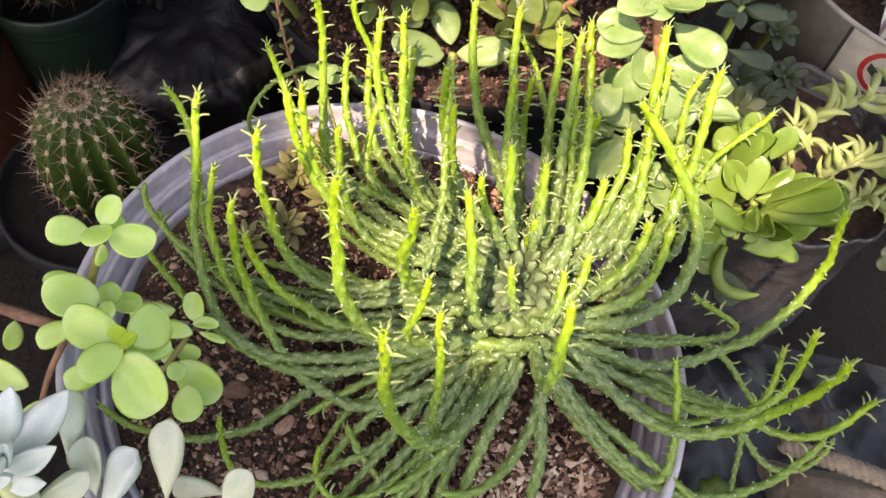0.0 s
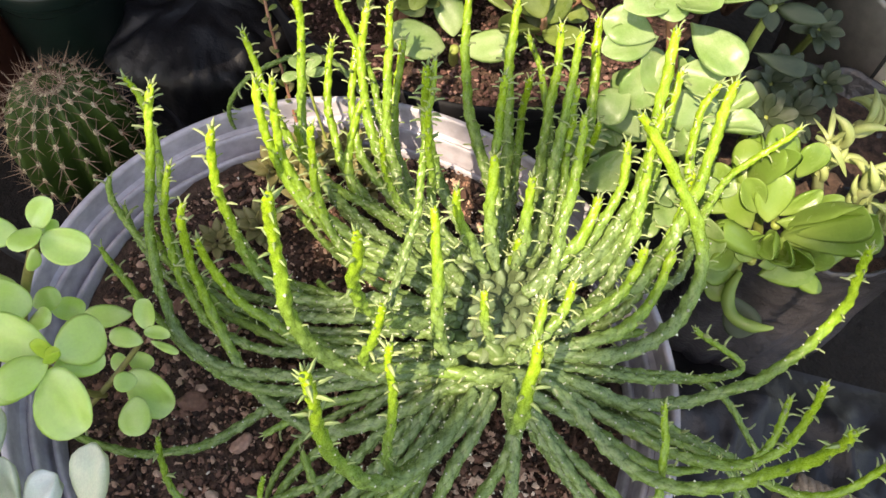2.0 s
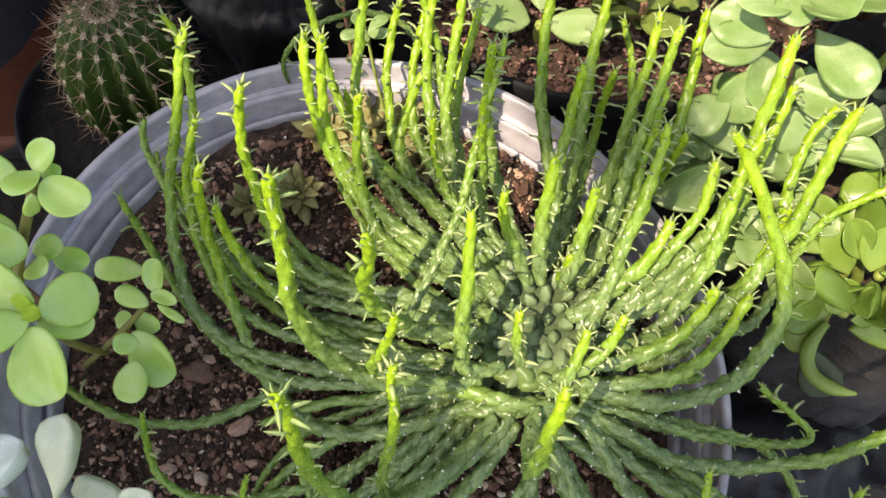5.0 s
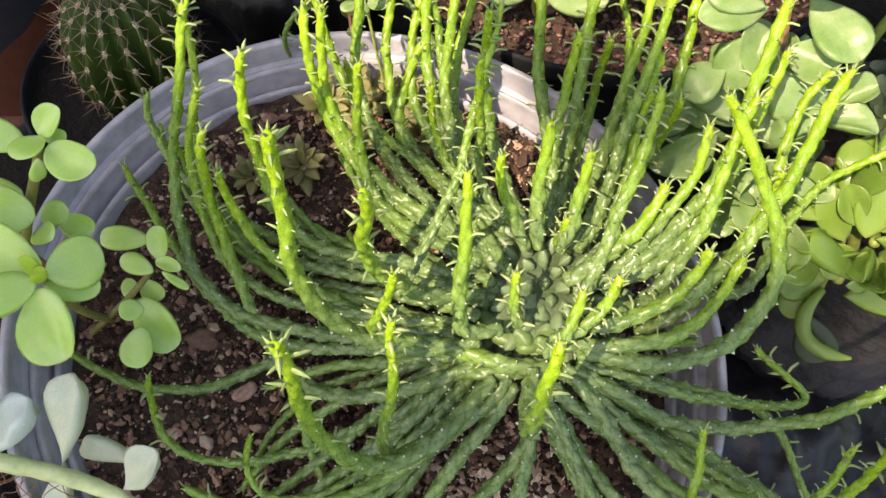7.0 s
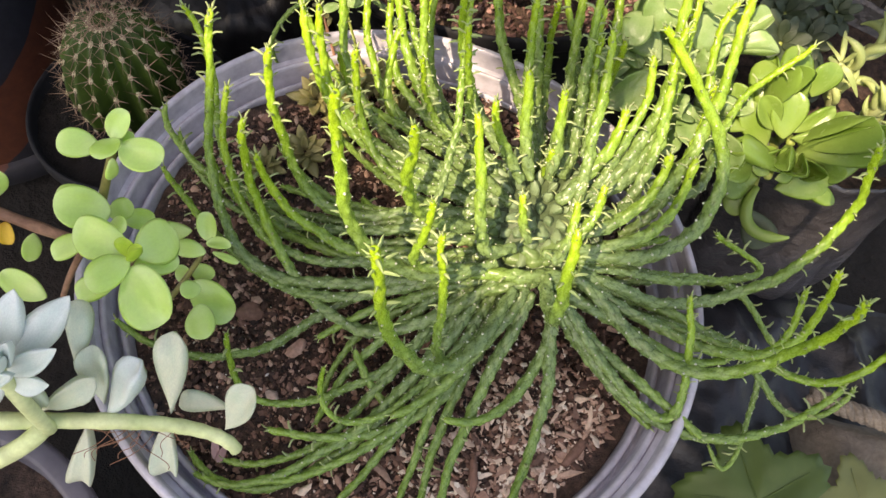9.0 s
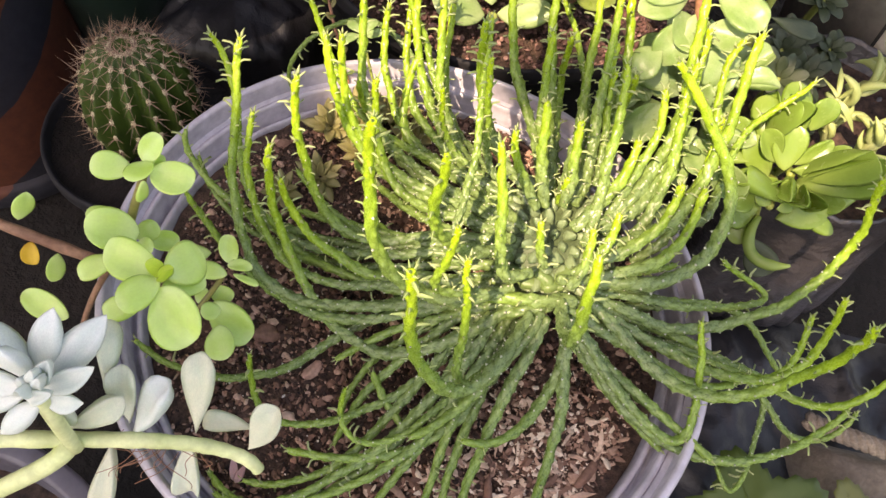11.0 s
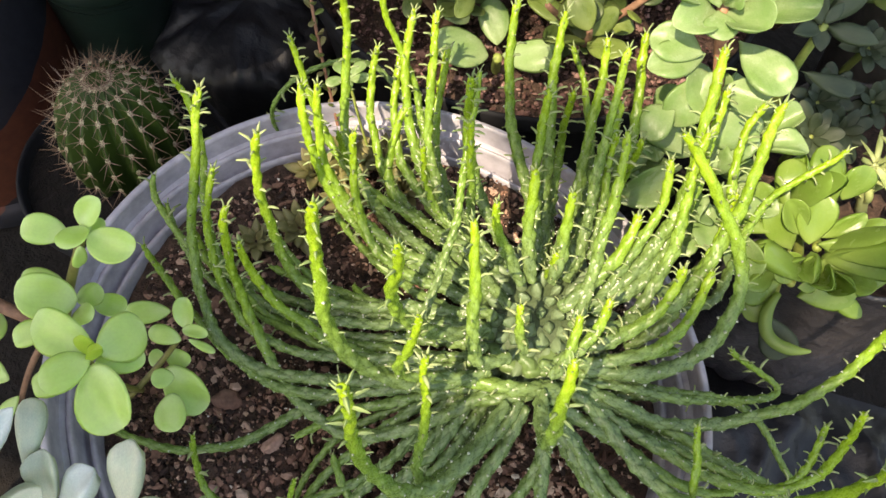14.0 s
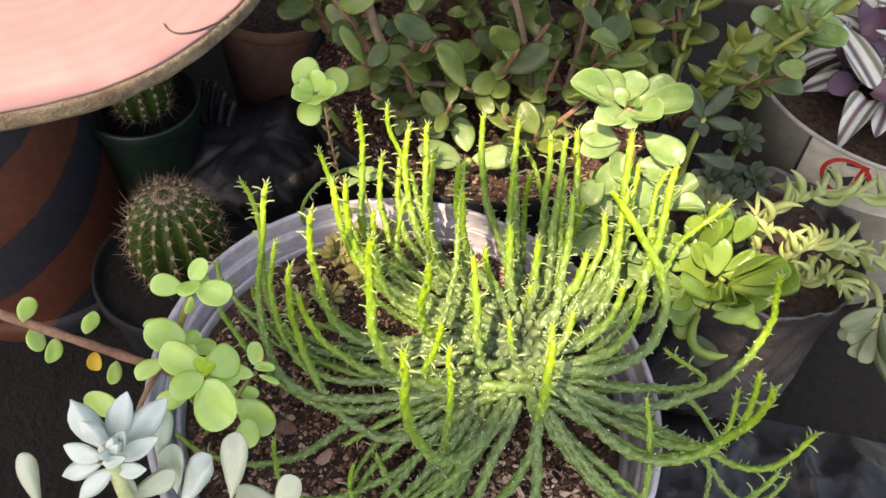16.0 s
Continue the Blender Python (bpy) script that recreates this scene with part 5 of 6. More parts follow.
bmesh.ops.scale(bm, vec=(0.095, 0.20, 0.06), verts=bm.verts)
bmesh.ops.bevel(bm, geom=bm.edges[:], offset=0.004, segments=2, affect="EDGES")
part("block", bm, PINK_BRICK, brick, "", pose(-0.345, 0.262, 0.030, 0, 0, 24))
plain_pot("terracotta_pot", (-205, 372, 0), 62, 190, TERRACOTTA, "weathered terracotta pot in the shade", lip=10)
plain_pot("black_planter", (0, 306, 0), 151, 197, BLACK, "wide black plastic planter with jade and rosettes", lip=8, sides=110)
lumps("red_bark_mulch", 9000, in_disc(0, 306, 143, 187, 2), (0.5, 2.4), 0.6, RED_CHIP, "reddish bark mulch over soil in the planter", 9)


# ---- plants of the back planter ----
def bush(name, at, seed, label, branches, reach, size, mat, wood=BARK, kind=OVAL, lean=(0, 0, 1), per=6, round_=0.64):
    """A small shrub: forking woody branches with opposite leaves towards their ends."""
    rnd = random.Random(seed)
    ob = thing(name, V(at), label, "succulent")
    for k in range(branches):
        a = 2 * math.pi * k / branches + rnd.uniform(-0.5, 0.5)
        tip = Vector(at) + Vector((math.cos(a) * reach * rnd.uniform(0.4, 1), math.sin(a) * reach * rnd.uniform(0.4, 1), reach * rnd.uniform(0.7, 1.25))) + Vector(lean) * reach * 0.3
        mid = Vector(at).lerp(tip, 0.5) + Vector((rnd.uniform(-8, 8), rnd.uniform(-8, 8), rnd.uniform(-4, 12)))
        pts = [Vector(at), Vector(at).lerp(mid, 0.6) + Vector((rnd.uniform(-6, 6), rnd.uniform(-6, 6), 6)), mid, tip]
        tube("branch", [p * 0.001 for p in pts], 0.0032, wood, ob, 8, 18, "", 0.5, 0.06)
        c = bezier(pts, 20)
        for i in range(per):
            f = 0.45 + 0.55 * i / (per - 1)
            p = Vector(c[int(f * 19)])
            g = i * 1.7 + k
            d = Vector((math.cos(g), math.sin(g), rnd.uniform(-0.1, 0.7) + (0.5 if i == per - 1 else 0))).normalized()
            s = size * rnd.uniform(0.55, 1.4)
            leaf(ob, p, d, Vector((0, -0.3, 1)) + Vector((rnd.uniform(-0.9, 0.9), rnd.uniform(-0.9, 0.6), 0)), s, s * round_ * rnd.uniform(0.85, 1.1), kind, BUSH_SHADED if mat is BUSH and rnd.random() < 0.45 else mat)
    return ob


def rosette(name, at, axis, count, size, width, kind, mat, label, seed, flat=1.0, stalk=None, wood=RED_STEM, foot=None):
    """Leaves in a spiral about an axis, on a stalk if one is given."""
    rnd = random.Random(seed)
    ob = thing(name, V(foot or at), label, "succulent")
    up = Vector(axis).normalized()
    x = up.orthogonal().normalized()
    y = up.cross(x)
    if stalk:
        tube("stalk", [V(p) for p in (*stalk, at)], 0.0028, wood, ob, 8, 16, "", 0.85)
    for k in range(count):
        f = (k + 1) / count
        a = k * 2.39996 + seed
        r = x * math.cos(a) + y * math.sin(a)
        d = (r + up * ((1.5 - 1.35 * f) * flat + rnd.uniform(-0.05, 0.1))).normalized()
        s = size * (0.35 + 0.65 * f**0.7) * rnd.uniform(0.9, 1.08)
        leaf(ob, Vector(at) + up * (2 - size * 0.12 * f) + r * size * 0.06, d, up - d * 0.3, s, s * width * rnd.uniform(0.92, 1.08), kind, mat)
    return ob


bush("jade_bush", (-62, 250, 190), 31, "bushy jade plant with round green leaves and brown stems", 7, 66, 26, BUSH, per=7)
bush("jade_bush", (10, 262, 190), 32, "leafy jade plant with oval green leaves in a planter", 7, 70, 26, BUSH, per=7)
bush("jade_bush", (70, 292, 190), 33, "dense jade plant with dull green oval leaves", 7, 80, 26, BUSH, per=7)
bush("jade_bush", (-30, 345, 190), 34, "jade bush with thick brown stems in shade", 7, 95, 27, BUSH, per=7)
bush("jade_bush", (90, 370, 190), 35, "tall jade bush with green leaves in shade", 7, 105, 27, BUSH, per=7)
bush("jade_bush", (-34, 214, 190), 37, "low jade plant with round green leaves on mulch", 5, 48, 19, BUSH, per=7)
bush("jade_bush", (44, 222, 190), 38, "low leafy jade plant with thick brown stems", 6, 56, 20, BUSH, per=7)
bush("jade_bush", (170, 330, 150), 39, "dull green bushy succulent at the back", 7, 110, 26, BUSH, per=7)
bush("jade_bush", (-120, 330, 150), 40, "dark leafy jade plant behind the sack", 7, 110, 24, BUSH, per=7)
bush("lime_sedum", (150, 296, 188), 36, "upright stonecrop with lime green stacked leaves", 5, 84, 22, LIME, GREEN_STEM, POINTED, per=12, round_=0.45)
shrub = thing("woody_jade", V((-8, 282, 188)), "old jade plant with thick grey-brown woody branches", "succulent")
for k, pts in enumerate((
    ((-52, 233, 215), (-67, 237, 238), (-79, 236, 262), (-90, 253, 300)),
    ((-55, 235, 215), (-62, 243, 250), (-49, 246, 280), (-46, 267, 300)),
    ((-85, 225, 225), (-65, 230, 224), (-48, 233, 235), (-22, 229, 238)),
    ((48, 235, 205), (41, 244, 240), (32, 249, 270), (14, 254, 310)),
    ((70, 239, 215), (67, 259, 245), (69, 274, 270), (74, 295, 300)),
)):
    tube("branch", [V((-4 + 12 * k, 296, 186))] + [V(p) for p in pts], 0.0052 - 0.0006 * k, OLD_BARK, shrub, 9, 26, "grey-brown woody branch", 0.6, 0.07)
low = thing("jade_seedling", V((4, 190, 188)), "low jade seedling with broad pale green leaves on mulch", "succulent")
tube("stalk", [V((4, 196, 186)), V((4, 190, 196)), V((5, 186, 208))], 0.0028, GREEN_STEM, low, 8, 12)
for centre, joint, face, size, width in (((-16, 180, 212), (4, 188, 206), (-0.1, -0.5, 0.85), 34, 22), ((24, 190, 211), (6, 190, 206), (0.1, -0.5, 0.85), 34, 19), ((-2, 204, 216), (4, 190, 207), (0.0, -0.3, 0.95), 26, 18), ((-28, 208, 214), (-8, 200, 206), (-0.2, -0.3, 0.95), 24, 17)):
    leaf_on(low, centre, joint, face, size, width, OVAL, PALE_ROSETTE)
rosette("jade_sprout", (-108, 184, 246), (0.0, -0.45, 0.9), 8, 26, 0.86, ROUND, JADE, "pale round-leaved jade sprout in the planter", 2.0, 0.7, ((-98, 214, 188), (-100, 200, 215)), GREEN_STEM, (-98, 214, 188))
fan = thing("fan_rosette", V((132, 171, 188)), "pale green fan rosette with spoon-shaped leaves on a pink stem", "succulent")
tube("stalk", [V(p) for p in ((132, 171, 186), (124, 152, 232), (114, 150, 262), (106, 158, 284), (100, 159, 303))], 0.0030, RED_STEM, fan, 9, 24, "pink fleshy stem", 0.85)
for foot, way, face, length, width, kind, mat in (
    ((96, 161, 303), (-0.99, -0.07, 0.08), (-0.2, -0.5, 0.85), 38, 19, BROAD, PALE_ROSETTE),
    ((97, 162, 305), (-0.78, 0.26, 0.56), (-0.1, -0.7, 0.7), 25, 18, BROAD, PALE_ROSETTE),
    ((100, 162, 305), (-0.05, 0.64, 0.76), (0.0, -0.7, 0.7), 19, 20, BROAD, PALE_ROSETTE),
    ((102, 162, 304), (0.80, 0.52, 0.31), (0.2, -0.6, 0.8), 28, 18, BROAD, PALE_ROSETTE),
    ((103, 161, 302), (0.99, 0.10, -0.06), (0.2, -0.5, 0.85), 35, 19, BROAD, PALE_ROSETTE),
    ((102, 159, 301), (0.83, -0.55, -0.04), (0.1, -0.6, 0.8), 25, 18, BROAD, PALE_ROSETTE),
    ((99, 158, 301), (-0.68, -0.74, -0.04), (-0.1, -0.6, 0.8), 24, 18, BROAD, PALE_ROSETTE),
    ((98, 155, 304), (0.20, -0.98, 0.00), (0.0, -0.6, 0.8), 15, 15, BROAD, PALE_ROSETTE),
    ((98, 155, 306), (-0.45, 0.21, 0.87), (0.0, -0.8, 0.6), 13, 10, BROAD, PALE_ROSETTE),
    ((100, 157, 306), (0.28, 0.09, 0.96), (0.1, -0.8, 0.6), 12, 9, BROAD, PALE_ROSETTE),
    ((100, 151, 282), (-0.98, 0.17, -0.09), (-0.2, -0.5, 0.8), 25, 18, BROAD, PALE_ROSETTE),
    ((102, 156, 278), (-0.85, -0.48, -0.22), (-0.2, -0.5, 0.8), 29, 18, BROAD, PALE_ROSETTE),
    ((114, 163, 284), (0.80, -0.42, -0.43), (0.3, -0.65, 0.6), 32, 20, BROAD, PALE_ROSETTE),
    ((113, 153, 266), (-0.77, -0.47, -0.44), (-0.1, -0.6, 0.8), 20, 22, BROAD, PALE_ROSETTE),
    ((115, 151, 266), (0.95, 0.02, -0.32), (0.1, -0.6, 0.8), 20, 20, BROAD, PALE_ROSETTE),
    ((108, 153, 272), (-0.22, -0.62, -0.75), (-0.3, -0.75, 0.5), 30, 20, BROAD, PALE_ROSETTE),
    ((118, 147, 258), (0.72, -0.44, -0.53), (0.1, -0.7, 0.7), 24, 24, BROAD, PALE_ROSETTE),
    ((97, 139, 258), (-0.66, -0.68, -0.32), (-0.3, -0.5, 0.8), 20, 18, BROAD, PALE_ROSETTE),
):
    leaf(fan, foot, way, face, length, width, kind, mat)
grey = thing("grey_rosette", V((166, 224, 188)), "grey-green rosette with pointed fleshy leaves on a pale stalk", "succulent")
tube("stalk", [V(p) for p in ((166, 224, 186), (155, 204, 225), (157, 206, 246), (160, 213, 262))], 0.0026, GREEN_STEM, grey, 9, 18, "", 0.85)
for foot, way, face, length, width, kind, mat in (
    ((158, 212, 262), (-0.57, 0.52, 0.64), (-0.1, -0.7, 0.7), 26, 10, POINTED, GREY_LEAF_SHADED),
    ((160, 215, 262), (0.52, 0.64, 0.57), (0.2, -0.7, 0.6), 29, 12, POINTED, GREY_LEAF_SHADED),
    ((162, 214, 260), (1.00, -0.06, -0.08), (0.2, -0.5, 0.8), 26, 11, POINTED, GREY_LEAF_SHADED),
    ((159, 201, 240), (0.96, 0.05, -0.27), (0.1, -0.6, 0.8), 30, 11, SPOON, GREY_LEAF_SHADED),
    ((158, 211, 260), (-0.88, -0.45, -0.12), (-0.2, -0.5, 0.8), 17, 9, POINTED, GREY_LEAF_SHADED),
    ((159, 212, 260), (0.14, -0.71, -0.69), (0.0, -0.7, 0.7), 12, 9, POINTED, GREY_LEAF_SHADED),
    ((159, 211, 264), (0.34, 0.68, 0.65), (0.1, -0.7, 0.7), 13, 7, POINTED, GREY_LEAF_SHADED),
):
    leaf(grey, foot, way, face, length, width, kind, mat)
rosette("pale_rosette", (232, 345, 262), (0.0, -0.5, 0.85), 16, 40, 0.5, FAT, PALE_ROSETTE, "pale bluish green rosette high at the back", 0.2, 0.8, ((235, 370, 170), (233, 360, 220)), GREEN_STEM, (235, 370, 160))

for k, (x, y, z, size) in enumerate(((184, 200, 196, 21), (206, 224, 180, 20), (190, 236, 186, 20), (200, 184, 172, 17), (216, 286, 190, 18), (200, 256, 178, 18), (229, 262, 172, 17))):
    rosette("stonecrop_rosette", (x, y, z), (0.1 * math.sin(k * 2.1), -0.45, 0.88), 13, size, 0.52, OVAL, GREY_LEAF_SHADED, "small shaded grey-green stonecrop rosette on a stalk", 0.9 * k, 0.8, ((x + 4, y + 22, 132), (x + 2, y + 16, 160)), GREEN_STEM, (x + 4, y + 22, 132))

# ---- black film pot with big-leaved plants ----
def film_folds(a, h):
    """Slanting folds that run down the film, deeper towards the foot."""
    k = bag_shape(1.0, 0.03)(a, h)[0]
    low = min(1.0, max(0.0, (168 - h) / 120))
    fold = abs(math.sin(6 * a + 0.012 * h + 1.5 * math.sin(2 * a))) ** 0.6 + 0.5 * abs(math.sin(11 * a - 0.02 * h))
    p = Vector((math.cos(a), math.sin(a), 0))
    top = min(1.0, max(0.0, (h - 120) / 40))
    return k * (1 + 0.10 * low * (fold - 0.9) + 0.05 * top * noise.noise(p * 4.5)), 7 * top * noise.noise(p * 3.1) + 3 * top * abs(noise.noise(p * 8))


bag = thing("film_pot", V((236, 207, 0)), "black plastic film pot with folded sides and soil", "plant pot")
lathe("film", [(0.1, 0), (70, 0), (74, 4), (75, 20), (74, 50), (73.5, 75), (74, 100), (74.5, 145), (76, 160), (77.5, 165), (77, 167.5), (75.5, 167.5), (74, 164), (71, 148), (0.1, 146)], BAG, bag, (236, 207, 0), 240, "", film_folds)
soil_disc("soil", (236, 207, 150), 71, SOIL, bag, 3, 12, 48)



def crumpled_sheet(name, x0, x1, y0, y1, label, step=3.5):
    """A creased film on the ground: sharp ridges that run every way, flat at its ragged border."""
    nx, ny = int((x1 - x0) / step), int((y1 - y0) / step)
    verts = []
    for i in range(nx + 1):
        for j in range(ny + 1):
            u, v = 2 * i / nx - 1, 2 * j / ny - 1
            x, y = x0 + (x1 - x0) * i / nx, y0 + (y1 - y0) * j / ny
            p = Vector((x, y * 0.8 + 0.3 * x, 7)) * 0.001
            ridge = (1 - abs(noise.noise(p * 16)) * 2.2) * 11 + (1 - abs(noise.noise(p * 38)) * 2.2) * 6 + (1 - abs(noise.noise(p * 90)) * 2) * 2
            border = min(1.0, 3.2 * (1 - max(abs(u), abs(v))) + 0.5 * noise.noise(p * 22))
            verts.append((x * 0.001, y * 0.001, (max(0.0, border) * (10 + ridge) - 3) * 0.001))
    faces = [(i * (ny + 1) + j, (i + 1) * (ny + 1) + j, (i + 1) * (ny + 1) + j + 1, i * (ny + 1) + j + 1) for i in range(nx) for j in range(ny)]
    ob = thing(name, V(((x0 + x1) / 2, (y0 + y1) / 2, 0)), label, "plastic sheet")
    part("film", mesh_of("film", verts, faces, SACK), None, ob)


crumpled_sheet("plastic_sheet", 150, 420, -130, 150, "crumpled black plastic sheet lying on the ground beside the tub")
big = thing("big_leaf_plant", V((186, 150, 158)), "plant with big oval glossy green leaves over the rim", "succulent")
for pts in (((196, 160, 156), (192, 140, 180), (184, 112, 192), (180, 102, 198)), ((200, 160, 156), (196, 148, 185), (190, 124, 202)), ((190, 158, 156), (180, 150, 190), (178, 132, 206)), ((192, 160, 156), (182, 120, 182), (176, 104, 188), (175, 90, 186))):
    tube("stalk", [V(p) for p in pts], 0.0030, GREEN_STEM, big, 8, 18, "", 0.8)
for foot, way, face, length, width, kind, mat in (
    ((179, 122, 198), (-0.73, 0.35, 0.59), (-0.2, -0.7, 0.6), 29, 16, FAT, BIG_LEAF),
    ((178, 130, 206), (-0.36, 0.71, 0.61), (-0.1, -0.8, 0.6), 35, 19, FAT, BIG_LEAF),
    ((185, 140, 208), (-0.03, 0.75, 0.67), (0.1, -0.8, 0.6), 35, 20, FAT, BIG_LEAF),
    ((184, 122, 206), (-0.21, 0.79, 0.57), (0.0, -0.8, 0.6), 26, 19, FAT, BIG_LEAF),
    ((172, 112, 196), (-0.87, 0.29, 0.40), (-0.3, -0.7, 0.6), 17, 17, FAT, BIG_LEAF),
    ((177, 104, 192), (-0.92, -0.37, -0.09), (-0.1, -0.65, 0.75), 23, 20, FAT, BIG_LEAF),
    ((186, 99, 192), (0.90, 0.43, 0.08), (0.1, -0.6, 0.8), 28, 19, FAT, BIG_LEAF),
    ((194, 121, 204), (0.43, 0.58, 0.70), (0.2, -0.8, 0.55), 42, 21, BOAT, BIG_LEAF),
    ((194, 118, 202), (0.68, 0.64, 0.36), (0.3, -0.7, 0.6), 41, 24, BOAT, BIG_LEAF),
    ((193, 117, 200), (0.83, 0.51, 0.22), (0.2, -0.5, 0.8), 38, 21, BOAT, BIG_LEAF),
    ((192, 116, 197), (0.94, 0.33, 0.12), (0.1, -0.4, 0.9), 27, 15, BOAT, BIG_LEAF),
    ((176, 100, 188), (-0.63, -0.70, -0.33), (-0.2, -0.6, 0.7), 19, 15, FAT, BIG_LEAF),
    ((189, 141, 214), (-0.59, 0.51, 0.63), (0.0, -0.8, 0.6), 21, 15, FAT, BIG_LEAF),
    ((196, 150, 212), (0.21, 0.64, 0.74), (0.2, -0.8, 0.5), 21, 17, FAT, BIG_LEAF),
    ((165, 129, 204), (-0.59, 0.54, 0.60), (-0.3, -0.7, 0.6), 25, 17, FAT, BIG_LEAF),
    ((175, 87, 186), (0.61, -0.38, -0.69), (-0.1, -0.7, 0.6), 24, 19, FAT, GREY_LEAF_SHADED),
    ((177, 107, 204), (-0.40, 0.75, 0.52), (0, -0.7, 0.7), 9, 11, FAT, BIG_LEAF),
    ((183, 104, 204), (0.29, 0.77, 0.57), (0.1, -0.7, 0.7), 12, 11, FAT, BIG_LEAF),
    ((179, 100, 202), (-0.91, 0.17, 0.39), (-0.1, -0.7, 0.7), 12, 9, FAT, BIG_LEAF),
    ((182, 98, 202), (0.92, 0.32, 0.22), (0.1, -0.6, 0.8), 10, 8, FAT, BIG_LEAF),
):
    leaf(big, foot, way, face, length, width, kind, mat)
for pts, wide in ((((177, 98, 192), (171, 86, 186), (172, 74, 180), (186, 71, 184), (197, 74, 187)), 3.4), (((192, 112, 198), (206, 100, 192), (222, 112, 198), (232, 132, 206)), 4.0)):
    c = bezier(pts, 24)
    w = np.interp(np.linspace(0, 1, 24), (0, 0.25, 0.8, 1), (0.5, 1.0, 0.95, 0.25)) * wide
    tv, tf = tube_data(c, w, 10)
    part("leaf", mesh_of("leaf", [Vector(q) * 0.001 for q in tv], tf, BIG_LEAF), None, big, "long curved leaf")
rnd = random.Random(62)
for k in range(22):
    a = k * 2.39996
    q = math.sqrt((k + 0.5) / 22)
    p = Vector((184 + 22 * q * math.cos(a), 122 + 20 * q * math.sin(a), 190 + rnd.uniform(0, 20)))
    way = Vector((math.cos(a), math.sin(a) * 0.8, rnd.uniform(0.1, 0.9)))
    leaf(big, p, way, (rnd.uniform(-0.8, 0.8), -0.6, 0.6), rnd.uniform(22, 34), rnd.uniform(9, 14), BOAT, BIG_LEAF)
spoon = thing("spoon_leaf_plant", V((136, 176, 188)), "pale spoon-leaved succulent with broad sunlit leaves", "succulent")
tube("stalk", [V(p) for p in ((140, 190, 180), (138, 170, 200), (136, 152, 214), (134, 140, 222))], 0.0030, GREEN_STEM, spoon, 8, 16, "", 0.8)
rnd = random.Random(61)
for k in range(30):
    a = k * 2.39996
    q = math.sqrt((k + 0.5) / 30)
    joint = Vector((126 + 6 * math.cos(a), 150 + 12 * math.sin(a), 214 + rnd.uniform(-14, 14)))
    centre = joint + Vector((30 * q * math.cos(a), 34 * q * math.sin(a), rnd.uniform(-12, 14)))
    leaf_on(spoon, centre, joint, (rnd.uniform(-1.0, 0.8), -0.4 + rnd.uniform(-0.5, 0.7), 0.7), rnd.uniform(17, 25), rnd.uniform(13, 18), BROAD, PALE_ROSETTE)
for centre, joint, size, width in (
    ((96, 116, 224), (106, 129, 228), 34, 19),
    ((97, 144, 236), (106, 138, 232), 30, 20),
    ((123, 111, 222), (120, 121, 226), 24, 16),
    ((132, 106, 220), (125, 117, 226), 24, 17),
    ((83, 128, 226), (95, 134, 228), 28, 18),
    ((129, 142, 240), (124, 134, 234), 30, 22),
    ((120, 103, 212), (121, 114, 218), 26, 16),
    ((150, 103, 208), (142, 112, 214), 28, 18),
):
    leaf_on(spoon, centre, joint, (rnd.uniform(-0.4, 0.3), -0.6, 0.75), size, width, BROAD, PALE_ROSETTE)


def hook_mesh(bend, fat):
    """A narrow fleshy leaf curled like a hook."""
    q = np.linspace(0, 1, 14)
    c = np.stack([0 * q, np.sin(bend * q) / bend, (1 - np.cos(bend * q)) / bend], 1)
    tv, tf = tube_data(c, fat * np.interp(q, (0, 0.15, 0.6, 1), (0.45, 0.8, 1.0, 0.15)), 8)
    return mesh_of("leaf", tv, tf, HOOK)


HOOKS = [hook_mesh(1.9, 0.105), hook_mesh(2.6, 0.095), hook_mesh(-1.7, 0.110)]


def hooked(name, pts, count, label, seed, size=17):
    """A trailing stem with thin hooked leaves on all sides."""
    rnd = random.Random(seed)
    ob = thing(name, V(pts[0]), label, "succulent")
    tube("trailing_stem", [V(p) for p in pts], 0.0034, HOOK, ob, 9, 30, "", 0.7, 0.05)
    c = bezier(pts, 60)
    t, u, v = frames_along(c)
    for k in range(count):
        i = int(59 * (0.08 + 0.92 * k / (count - 1)))
        a = k * 2.2 + rnd.uniform(-0.6, 0.6)
        out = Vector(np.cos(a) * u[i] + np.sin(a) * v[i])
        d = (out + Vector(t[i]) * 0.6 + Vector((0, 0, 0.25))).normalized()
        s = size * rnd.uniform(0.7, 1.3) * (1 if k < count - 4 else 0.7)
        m = frame_at(V(c[i]), d, Vector((0, 0, 1)) - out * 0.3) @ pose(0, 0, 0, 0, rnd.uniform(-60, 60), 0) @ Matrix.Diagonal((s * 0.001, s * 0.001, s * 0.001, 1))
        part("leaf", HOOKS[k % 3], None, ob, m=m)
    return ob


hooked("hook_leaf_succulent", ((236, 196, 150), (216, 174, 190), (209, 182, 216), (235, 208, 222), (265, 220, 218), (308, 222, 212), (352, 232, 195)), 42, "trailing succulent with thin hooked pale green leaves", 41, 25)
hooked("hook_leaf_succulent", ((256, 190, 150), (240, 166, 180), (230, 163, 210), (251, 170, 212), (277, 172, 206), (306, 171, 200), (345, 176, 180)), 44, "pale trailing stem with many curled narrow leaves", 42, 24)
hooked("hook_leaf_succulent", ((270, 196, 150), (251, 151, 170), (251, 156, 190), (270, 156, 190), (301, 158, 176)), 30, "dense trailing stem with curled grey-green leaves", 44, 21)
